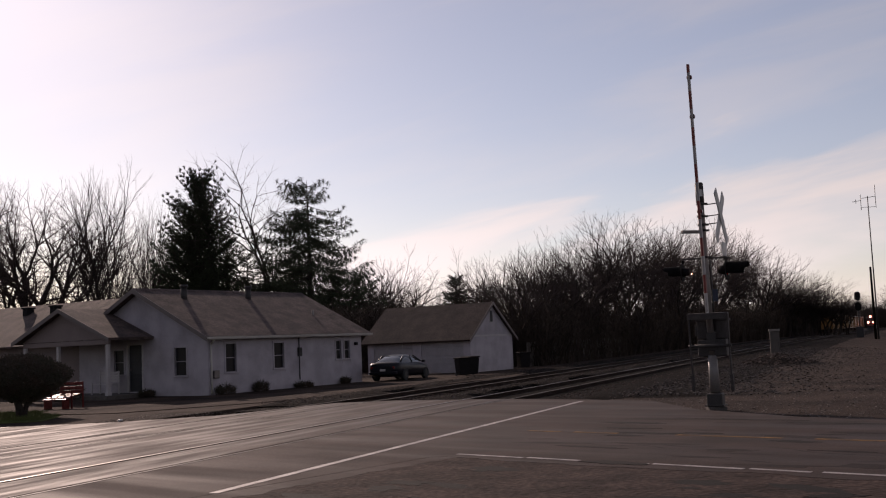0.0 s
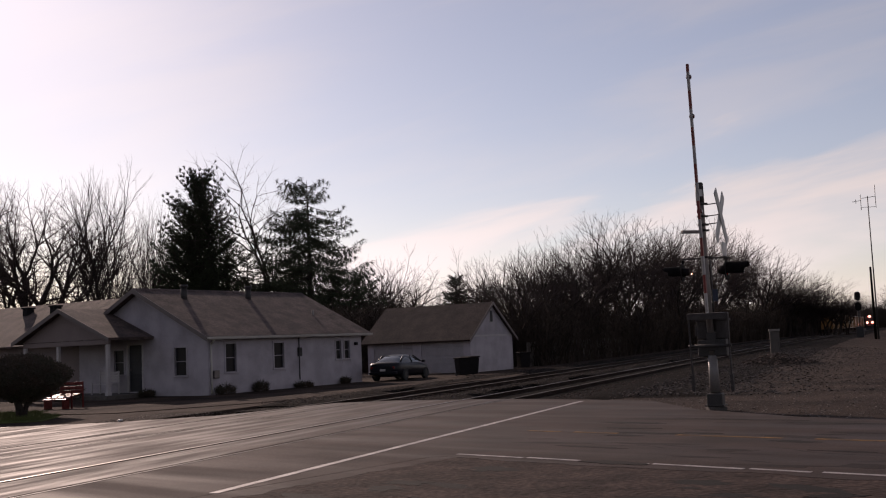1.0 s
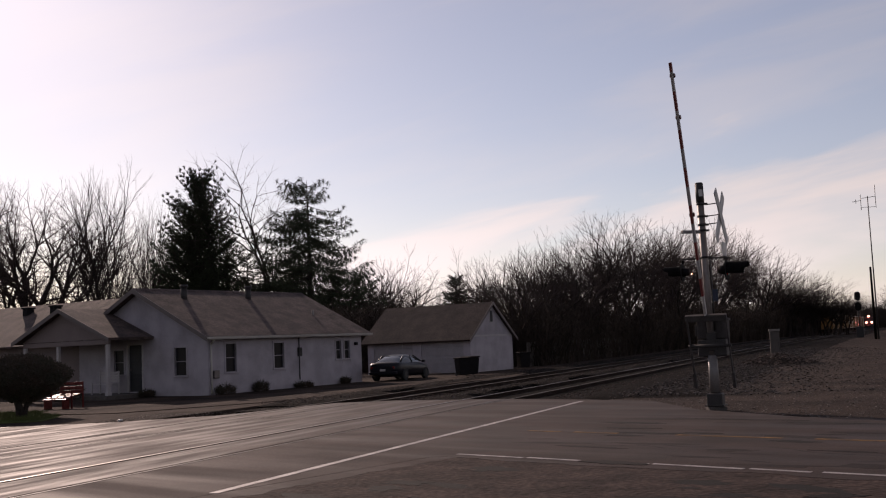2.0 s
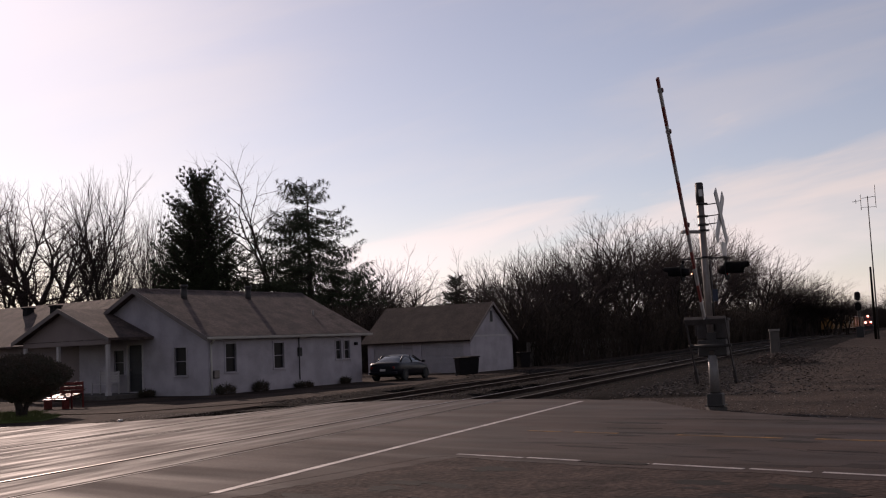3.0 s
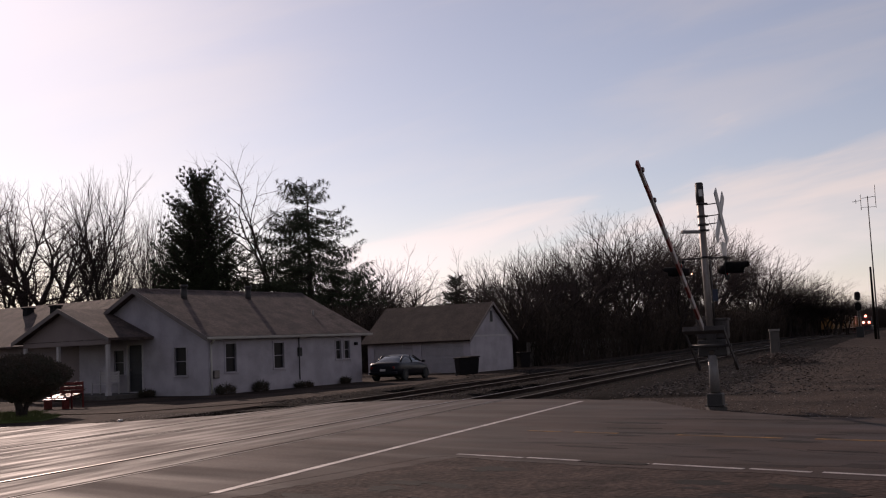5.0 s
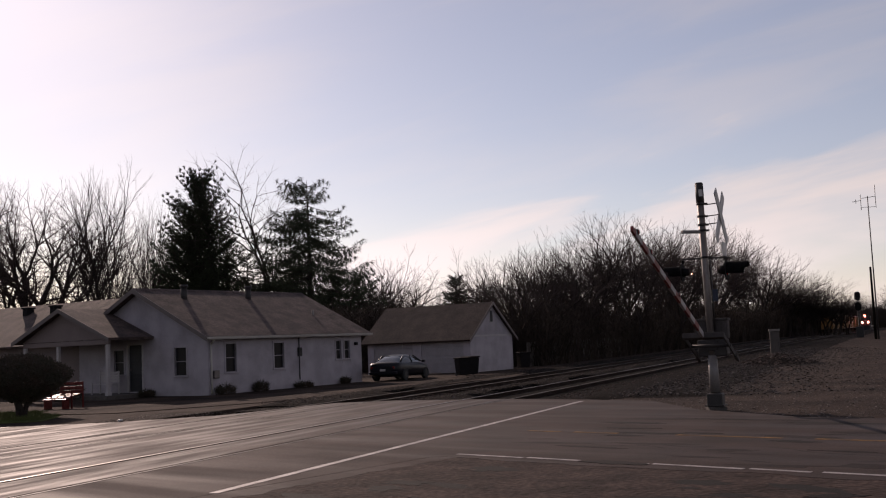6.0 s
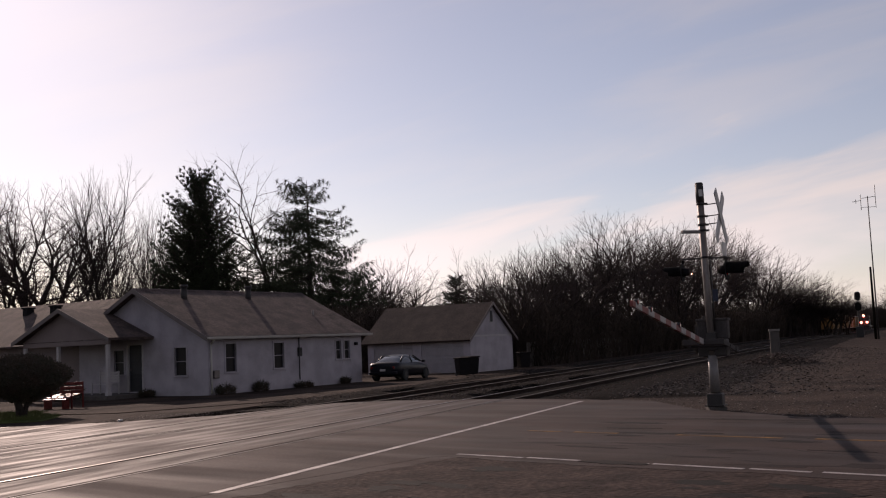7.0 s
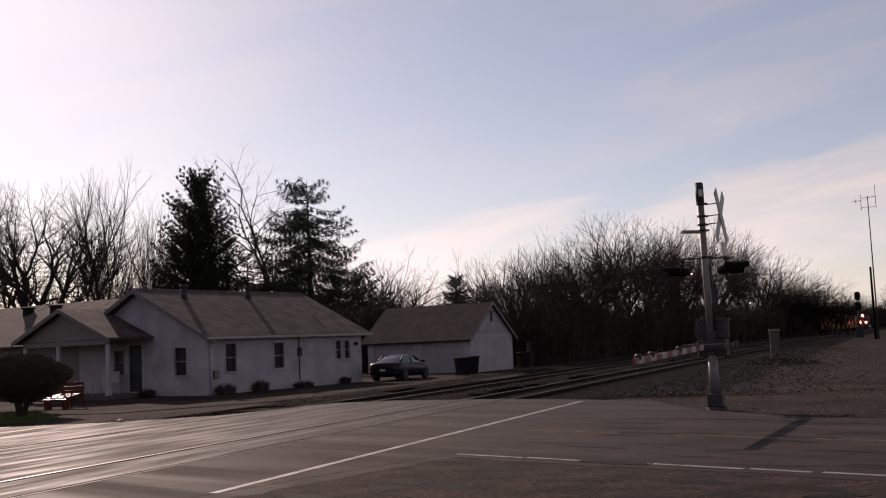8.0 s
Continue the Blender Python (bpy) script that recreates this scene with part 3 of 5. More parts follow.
    put("conduit", bm_tube((0.02, -0.085, 0.4), (0.02, -0.085, 1.3), 0.02), M_GALV)
    put("conduit", bm_tube((0.02, 0.085, 1.7), (0.02, 0.085, 3.25), 0.016), M_DARK_STEEL)
    return sig


def gate_arm(sig):
    """The arm's own frame: pivot at its origin, the arm along x."""
    beam = bmesh.new()
    bm_box(0.62, 2.4, -0.02, 0.02, -0.055, 0.055, 0.008, beam)
    arm = part("gate_arm", beam, M_SIGN_WHITE, sig, "red and white striped gate arm")
    w, n = 0.405, 0
    x = 0.75
    while x < ARM_LENGTH - 0.05:
        x1 = min(x + w, ARM_LENGTH)
        taper = 0.062 - 0.012 * x / ARM_LENGTH
        part("stripe", bm_box(x, x1, -0.026, 0.026, -taper, taper, 0.004), M_ARM_RED if n % 2 else M_ARM_WHITE, arm, "red reflective stripe" if n % 2 else "white stripe")
        x, n = x1, n + 1
    for x in (2.95, 5.05, ARM_LENGTH - 0.28):
        lamp = bm_tube((x, -0.04, 0.062), (x, 0.04, 0.062), 0.055, 0.05, 14)
        bm_box(x - 0.05, x + 0.05, -0.02, 0.02, 0.04, 0.075, 0.004, lamp)
        al = part("arm_lamp", lamp, M_DARK_STEEL, arm, "small dark gate lamp")
        for yy in (-1, 1):
            part("lens", bm_tube((x, 0.041 * yy, 0.062), (x, 0.055 * yy, 0.062), 0.045, 0.035, 14), M_LENS_RED, al, "dark red lens")
    cable = bmesh.new()
    pts = [Vector((0.8 + 4.8 * k / 40, 0.0, 0.065 + (0.06 * math.sin(math.pi * max(0, min(1, (k - 27) / 6))) if 27 <= k <= 33 else 0))) for k in range(41)]
    for p0, p1 in zip(pts, pts[1:]):
        bm_tube(p0, p1, 0.009, None, 6, cable)
    part("cable", cable, M_BLACK, arm, "black lamp cable")
    yoke = bm_box(0.58, 0.72, -0.44, 0.44, -0.06, 0.06, 0.01)
    part("yoke", yoke, M_MECH, arm, "grey steel yoke")
    for y in (-0.42, 0.42):
        sidebar = bm_box(-0.75, 0.66, y - 0.014, y + 0.014, -0.05, 0.05, 0.006)
        part("side_arm", sidebar, M_MECH, arm, "grey steel side arm")
        weight = bm_box(-0.98, -0.62, y - 0.03, y + 0.03, -0.055, 0.055, 0.012)
        for j in range(3):
            bm_box(-0.95 + j * 0.12, -0.86 + j * 0.12, y - 0.036, y + 0.036, -0.062, 0.062, 0.008, weight)
        part("counterweight", weight, M_MECH, arm, "grey cast counterweight")
    part("pivot_shaft", bm_tube((0, -0.46, 0), (0, 0.46, 0), 0.035, None, 14), M_DARK_STEEL, arm)
    return arm


SIGNAL = crossing_signal()
ARM = gate_arm(SIGNAL)


# ---- buildings ----
HOUSE_POSE = Matrix.Translation((-9.78, 41.78, 0)) @ Matrix.Rotation(radians(57.5), 4, "Z")
M_SIDING = mat("white_painted_siding", (0.345, 0.31, 0.34), 0.7, vary=0.08, scale=1.2, grain=30, bump=0.08, second=(0.26, 0.235, 0.255))
M_TRIM = mat("white_trim_paint", (0.36, 0.33, 0.33), 0.6, vary=0.1, scale=2, grain=40, bump=0.05)
M_SHINGLE = mat("asphalt_shingles", (0.092, 0.066, 0.059), 0.9, vary=0.38, scale=1.6, grain=11, bump=0.6, second=(0.046, 0.033, 0.031), rand=0.05, spec=0.3)
# brown garage shingles, darkened further in colour for the shade over that roof
M_SHINGLE_DARK = mat("brown_shaded_shingles", (0.045, 0.031, 0.027), 0.9, vary=0.38, scale=1.3, grain=11, bump=0.6, second=(0.024, 0.017, 0.0155), rand=0.05, spec=0.3)
M_RAKE = mat("tan_trim_paint", (0.13, 0.105, 0.1), 0.7, vary=0.15, scale=2, grain=40, bump=0.05)
# brown siding, its shade under the eaves put into the colour
M_PORCH_SHADED = mat("brown_shaded_siding", (0.17, 0.13, 0.125), 0.75, vary=0.12, scale=1.2, grain=30, bump=0.08)
M_PANE = glass("window_glass", (0.012, 0.011, 0.013), 0.3)
M_DOOR_DARK = mat("dark_door_paint", (0.014, 0.014, 0.018), 0.6, vary=0.2, scale=3, grain=40, bump=0.05)
M_GUTTER = mat("tan_gutter", (0.4, 0.37, 0.34), 0.5, vary=0.1, scale=3, grain=40, bump=0.03)
M_GARAGE_DOOR = mat("pale_door_panel", (0.27, 0.25, 0.265), 0.6, vary=0.12, scale=2, grain=30, bump=0.05)


def wall_mesh(length, height, thick, holes):
    """A wall along x from 0 to length, outer face at y = 0, with rectangular holes (x0, x1, z0, z1) through it."""
    xs = sorted({0, length, *[h[0] for h in holes], *[h[1] for h in holes]})
    zs = sorted({0, height, *[h[2] for h in holes], *[h[3] for h in holes]})
    bm = bmesh.new()

    def solid(i, j):
        if not (0 <= i < len(xs) - 1 and 0 <= j < len(zs) - 1):
            return False
        x, z = (xs[i] + xs[i + 1]) / 2, (zs[j] + zs[j + 1]) / 2
        return not any(h[0] < x < h[1] and h[2] < z < h[3] for h in holes)

    def quad(*c):
        bm.faces.new([bm.verts.new(p) for p in c])

    for i in range(len(xs) - 1):
        for j in range(len(zs) - 1):
            if not solid(i, j):
                continue
            a0, a1, c0, c1 = xs[i], xs[i + 1], zs[j], zs[j + 1]
            quad((a0, 0, c0), (a1, 0, c0), (a1, 0, c1), (a0, 0, c1))
            quad((a0, thick, c0), (a0, thick, c1), (a1, thick, c1), (a1, thick, c0))
            if not solid(i - 1, j):
                quad((a0, 0, c0), (a0, 0, c1), (a0, thick, c1), (a0, thick, c0))
            if not solid(i + 1, j):
                quad((a1, 0, c0), (a1, thick, c0), (a1, thick, c1), (a1, 0, c1))
            if not solid(i, j - 1):
                quad((a0, 0, c0), (a0, thick, c0), (a1, thick, c0), (a1, 0, c0))
            if not solid(i, j + 1):
                quad((a0, 0, c1), (a1, 0, c1), (a1, thick, c1), (a0, thick, c1))
    bmesh.ops.remove_doubles(bm, verts=bm.verts, dist=1e-4)
    return bm


def tri_prism(points, depth_vec):
    bm = bmesh.new()
    d = Vector(depth_vec)
    f = [bm.verts.new(Vector(p)) for p in points]
    b = [bm.verts.new(Vector(p) + d) for p in points]
    bm.faces.new(f)
    bm.faces.new(b[::-1])
    n = len(f)
    for i in range(n):
        bm.faces.new((f[i], b[i], b[(i + 1) % n], f[(i + 1) % n]))
    bmesh.ops.recalc_face_normals(bm, faces=bm.faces)
    return bm


def laps(house, length, height, place, holes, step=0.2):
    """Lap boards: thin wedges proud of the wall, cut at the openings."""
    z = 0.12
    while z < height - 0.02:
        spans = [(0.0, length)]
        for h in holes:
            if h[2] - 0.09 < z + step and h[3] + 0.09 > z:
                cut = []
                for a0, a1 in spans:
                    if h[1] + 0.09 <= a0 or h[0] - 0.09 >= a1:
                        cut.append((a0, a1))
                        continue
                    if h[0] - 0.09 > a0:
                        cut.append((a0, h[0] - 0.09))
                    if h[1] + 0.09 < a1:
                        cut.append((h[1] + 0.09, a1))
                spans = cut
        for a0, a1 in spans:
            b = tri_prism([(a0, -0.016, z), (a0, 0.001, z), (a0, 0.001, min(z + step, height)), (a0, -0.004, min(z + step, height))], (a1 - a0, 0, 0))
            bmesh.ops.transform(b, matrix=place, verts=b.verts)
            part("lap_board", b, M_SIDING, house)
        z += step


def window_unit(house, place, x0, x1, z0, z1, dark=True):
    """Frame, meeting rail, sill and two panes set in a wall opening."""
    fr = bmesh.new()
    for b in ((x0 - 0.08, x0, z0 - 0.02, z1 + 0.08), (x1, x1 + 0.08, z0 - 0.02, z1 + 0.08)):
        bm_box(b[0], b[1], -0.035, 0.05, b[2], b[3], 0.006, fr)
    bm_box(x0, x1, -0.033, 0.05, z1, z1 + 0.078, 0.006, fr)
    bm_box(x0, x1, 0.02, 0.06, (z0 + z1) / 2 - 0.011, (z0 + z1) / 2 + 0.011, 0.004, fr)
    bmesh.ops.transform(fr, matrix=place, verts=fr.verts)
    w = part("window", fr, M_SIDING, house, "narrow sash window with dark glass")
    sill = bm_box(x0 - 0.12, x1 + 0.12, -0.07, 0.05, z0 - 0.07, z0 - 0.021, 0.008)
    bmesh.ops.transform(sill, matrix=place, verts=sill.verts)
    part("sill", sill, M_SIDING, w)
    for c0, c1 in ((z0, (z0 + z1) / 2 - 0.016), ((z0 + z1) / 2 + 0.016, z1)):
        pn = bm_box(x0, x1, 0.075, 0.085, c0, c1)
        bmesh.ops.transform(pn, matrix=place, verts=pn.verts)
        part("pane", pn, M_PANE, w)


def slope_roof(house, name, p_eave0, p_eave1, p_ridge1, p_ridge0, thick, material, label, rows=14):
    """One roof slope with courses of shingles stepping up it."""
    e0, e1, r1, r0 = (Vector(p) for p in (p_eave0, p_eave1, p_ridge1, p_ridge0))
    nrm = (e1 - e0).cross(r0 - e0).normalized()
    if nrm.z < 0:
        nrm = -nrm
    deck = part(name, tri_prism([e0, e1, r1, r0], -nrm * thick), material, house, label)
    for k in range(rows):
        t0, t1 = k / rows, min(1.0, (k + 1.08) / rows)
        a0, a1 = e0.lerp(r0, t0), e1.lerp(r1, t0)
        b0, b1 = e0.lerp(r0, t1), e1.lerp(r1, t1)
        bm = bmesh.new()
        vs = [bm.verts.new(p) for p in (a0 + nrm * 0.004, a1 + nrm * 0.004, b1 + nrm * 0.004, b0 + nrm * 0.004, a0 + nrm * 0.0054, a1 + nrm * 0.0054, b1 + nrm * 0.005, b0 + nrm * 0.005)]
        for f in ((4, 5, 6, 7), (0, 1, 5, 4), (1, 2, 6, 5), (2, 3, 7, 6), (3, 0, 4, 7)):
            bm.faces.new([vs[i] for i in f])
        bmesh.ops.recalc_face_normals(bm, faces=bm.faces)
        part("shingle_course", bm, material, deck)
    return deck


def house():
    ho = thing("house", HOUSE_POSE, "small single-storey white sided house with a grey shingle roof", "house")
    L, W, H, RIDGE = 10.3, 8.1, 2.42, 4.55
    long_wall = Matrix(((1, 0, 0, 0), (0, 1, 0, 0), (0, 0, 1, -0.06), (0, 0, 0, 1)))       # faces the tracks
    # along x, outer face at y = 0, looking to -y
    holes = [(0.98, 1.60, 0.92, 2.08), (3.95, 4.6, 0.95, 2.05), (8.3, 8.7, 1.2, 2.05), (8.95, 9.35, 1.2, 2.05)]
    b = wall_mesh(L, H + 0.06, 0.18, holes)
    bmesh.ops.transform(b, matrix=long_wall, verts=b.verts)
    part("wall", b, M_SIDING, ho)
    laps(ho, L, H, Matrix.Identity(4), [(h[0], h[1], h[2] - 0.06, h[3]) for h in holes])
    for h in holes:
        window_unit(ho, long_wall, *h)
    # gable wall: along y, outer face at x = 0, looking to -x
    gable = Matrix(((0, 1, 0, 0), (-1, 0, 0, W), (0, 0, 1, -0.06), (0, 0, 0, 1)))
    g_holes = [(W - 1.95, W - 1.25, 0.85, 2.0), (W - 4.8, W - 3.95, 0.2, 2.2), (W - 5.75, W - 5.1, 0.95, 2.0)]
    b = wall_mesh(W - 0.184, H + 0.06, 0.18, [(h[0], h[1], h[2], h[3]) for h in g_holes])
    bmesh.ops.transform(b, matrix=gable, verts=b.verts)
    part("wall", b, M_SIDING, ho)
    laps(ho, W, H, gable @ Matrix.Translation((0, 0, 0.06)), [(h[0], h[1], h[2] - 0.06, h[3]) for h in g_holes])
    window_unit(ho, gable, *g_holes[0])
    window_unit(ho, gable, *g_holes[2])
    door = bm_box(g_holes[1][0], g_holes[1][1], 0.05, 0.1, 0.2, 2.2, 0.006)
    for k in range(3):
        bm_box(g_holes[1][0] + 0.12, g_holes[1][1] - 0.12, 0.035, 0.06, 0.35 + k * 0.6, 0.82 + k * 0.6, 0.008, door)
    bmesh.ops.transform(door, matrix=gable, verts=door.verts)
    d = part("door", door, M_DOOR_DARK, ho, "dark closed front door")
    fr = bm_box(g_holes[1][0] - 0.09, g_holes[1][0], -0.03, 0.05, 0.15, 2.28)
    bm_box(g_holes[1][1], g_holes[1][1] + 0.09, -0.03, 0.05, 0.15, 2.28, 0, fr)
    bm_box(g_holes[1][0], g_holes[1][1], -0.028, 0.05, 2.2, 2.278, 0, fr)
    bmesh.ops.transform(fr, matrix=gable, verts=fr.verts)
    part("frame", fr, M_TRIM, d)
    knob = bm_tube((g_holes[1][0] + 0.08, -0.02, 1.15), (g_holes[1][0] + 0.08, 0.06, 1.15), 0.03)
    bmesh.ops.transform(knob, matrix=gable, verts=knob.verts)
    part("knob", knob, M_GALV, d)
    # back walls
    part("wall", bm_box(0.184, L, W - 0.18, W, -0.06, H), M_SIDING, ho)
    part("wall", bm_box(L - 0.18, L, 0.184, W - 0.184, -0.06, H), M_SIDING, ho)
    for x in (0.0, L - 0.16):
        part("gable_wall", tri_prism([(x, 0.02, H + 0.002), (x, W - 0.02, H + 0.002), (x, W / 2, RIDGE - 0.14)], (0.16, 0, 0)), M_SIDING, ho)
    k, z = 0, H + 0.03
    while z < RIDGE - 0.35:
        y0 = (z - H) / (RIDGE - 0.14 - H) * W / 2 + 0.1
        part("lap_board", tri_prism([(-0.016, y0, z), (0.001, y0, z), (0.001, y0 + 0.1, z + 0.2), (-0.004, y0 + 0.1, z + 0.2)], (0, W - 2 * y0, 0)), M_SIDING, ho)
        z += 0.2
    ov, lip = 0.35, 0.4
    drop = (RIDGE - H) / (W / 2) * ov
    slope_roof(ho, "roof", (-lip, -ov, H - drop + 0.1), (L + lip, -ov, H - drop + 0.1), (L + lip, W / 2, RIDGE), (-lip, W / 2, RIDGE), 0.12, M_SHINGLE, "grey-brown shingle roof slope", 18)
    slope_roof(ho, "roof", (L + lip, W + ov, H - drop + 0.1), (-lip, W + ov, H - drop + 0.1), (-lip, W / 2, RIDGE), (L + lip, W / 2, RIDGE), 0.12, M_SHINGLE, "grey-brown shingle roof slope", 18)
    part("ridge_cap", tri_prism([(-lip, W / 2 - 0.14, RIDGE - 0.045), (-lip, W / 2, RIDGE + 0.035), (-lip, W / 2 + 0.14, RIDGE - 0.045)], (L + 2 * lip, 0, 0)), M_SHINGLE, ho)
    # rake and eave boards, gutter, downpipes
    for sgn in (0, 1):
        y_e, y_r = (-ov, W / 2) if not sgn else (W + ov, W / 2)
        part("rake_board", tri_prism([(-lip - 0.03, y_e, H - drop - 0.09), (-lip - 0.03, y_e, H - drop + 0.11), (-lip - 0.03, y_r, RIDGE + 0.01), (-lip - 0.03, y_r, RIDGE - 0.19)], (0.028, 0, 0)), M_RAKE, ho)
    gut = tri_prism([(-lip, -ov - 0.12, H - drop + 0.09), (-lip, -ov - 0.1, H - drop - 0.01), (-lip, -ov - 0.03, H - drop - 0.01), (-lip, -ov - 0.005, H - drop + 0.08)], (L + 2 * lip, 0, 0))
    part("gutter", gut, M_GUTTER, ho)
    part("soffit", bm_box(-lip, L + lip, -ov, 0.0, H - drop - 0.03, H - drop - 0.012), M_TRIM, ho)
    pipe = bm_tube((0.12, -0.06, 0.0), (0.12, -0.06, 2.05), 0.04)
    bm_tube((0.12, -0.06, 2.03), (0.0, -ov - 0.06, H - drop), 0.04, None, 12, pipe)
    part("downpipe", pipe, M_GUTTER, ho)
    conduit = bm_tube((5.6, -0.05, 0.3), (5.6, -0.05, 2.2), 0.025)
    bm_box(5.5, 5.7, -0.15, -0.02, 1.35, 1.75, 0.02, conduit)
    part("meter_box", conduit, M_DARK_STEEL, ho, "grey electric meter on a conduit")
    part("wall_box", bm_box(0.22, 0.52, -0.12, -0.018, 0.62, 0.95, 0.02), M_GALV, ho, "small grey utility box")
    part("wall_lamp", bm_box(9.7, 9.88, -0.14, -0.018, 1.75, 1.9, 0.02), M_BLACK, ho, "small black wall lamp")
    # two flues through the roof
    for x, y in ((1.75, 3.2), (5.9, 3.3)):
        z = H + (RIDGE - H) * y / (W / 2)
        flue = bm_tube((x, y, z - 0.2), (x, y, z + 0.5), 0.14, None, 16)
        bm_tube((x, y, z + 0.5), (x, y, z + 0.62), 0.2, 0.17, 16, flue)
        part("chimney", flue, M_DARK_STEEL, ho, "short dark metal chimney")
    part("vent_pipe", bm_tube((8.6, 1.6, 3.0), (8.6, 1.6, 3.55), 0.05, None, 10), M_GALV, ho, "thin vent pipe")
    # porch in front of the gable
    y0, y1, x0 = 3.55, 9.2, -2.1
    for y in (y0 + 0.05, y1 - 0.15, (y0 + y1) / 2 + 0.4):
        post = bm_box(x0, x0 + 0.14, y, y + 0.14, 0.1, 2.2, 0.012)
        bm_box(x0 - 0.03, x0 + 0.17, y - 0.03, y + 0.17, 0.1, 0.24, 0.01, post)
        part("porch_post", post, M_TRIM, ho, "square white porch post")
    part("porch_beam", bm_box(x0, x0 + 0.14, y0, y1, 2.2, 2.4, 0.01), M_PORCH_SHADED, ho)
    part("porch_floor", bm_box(x0 - 0.2, -0.02, y0 - 0.1, y1 + 0.1, -0.1, 0.1, 0.015), M_CONCRETE, ho)
    pr, ym = 3.8, (y0 + y1) / 2
    part("porch_gable", tri_prism([(x0 + 0.02, y0 - 0.1, 2.42), (x0 + 0.02, y1 + 0.1, 2.42), (x0 + 0.02, ym, pr - 0.1)], (0.1, 0, 0)), M_PORCH_SHADED, ho, "brown porch gable boards with shade in their colour")
    # porch roof runs back over the wing; its near slope stops at the gable wall
    slope_roof(ho, "porch_roof", (-0.03, y0 - 0.4, 2.46), (x0 - 0.3, y0 - 0.4, 2.46), (x0 - 0.3, ym, pr), (-0.03, ym, pr), 0.1, M_SHINGLE, "grey shingle porch roof slope", 10)
    slope_roof(ho, "porch_roof", (x0 - 0.3, y1 + 0.4, 2.46), (1.5, y1 + 0.4, 2.46), (1.5, ym, pr), (x0 - 0.3, ym, pr), 0.1, M_SHINGLE, "grey shingle porch roof slope", 10)
    for a, c in (((y0 - 0.4), ym), ((y1 + 0.4), ym)):
        part("rake_board", tri_prism([(x0 - 0.33, a, 2.29), (x0 - 0.33, a, 2.47), (x0 - 0.33, c, pr + 0.01), (x0 - 0.33, c, pr - 0.18)], (0.028, 0, 0)), M_RAKE, ho)
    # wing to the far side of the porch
    # the wing's walls carry the same painted-in shade as the porch
    part("wing_wall", bm_box(0.2, 6.5, W + 0.01, 19, -0.06, 2.3), M_PORCH_SHADED, ho)
    slope_roof(ho, "wing_roof", (-0.35, 19.4, 2.35), (-0.35, W - 0.3, 2.35), (3.3, W - 0.3, 4.5), (3.3, 19.4, 4.5), 0.1, M_SHINGLE, "sunlit shingle roof of the side wing", 16)
    slope_roof(ho, "wing_roof", (7.0, W - 0.3, 2.35), (7.0, 19.4, 2.35), (3.3, 19.4, 4.5), (3.3, W - 0.3, 4.5), 0.1, M_SHINGLE, "shingle roof of the side wing", 16)
    for y in (13.0, 15.2):
        stack = bm_box(2.35, 2.75, y, y + 0.4, 3.6, 4.32, 0.015)
        bm_box(2.3, 2.8, y - 0.05, y + 0.45, 4.3, 4.38, 0.01, stack)
        part("chimney", stack, M_BLACK, ho, "short dark chimney on the side wing")
    part("roof_vent", bm_box(1.2, 1.5, 8.6, 8.9, 3.3, 3.5, 0.03), M_DARK_STEEL, ho)
    return ho


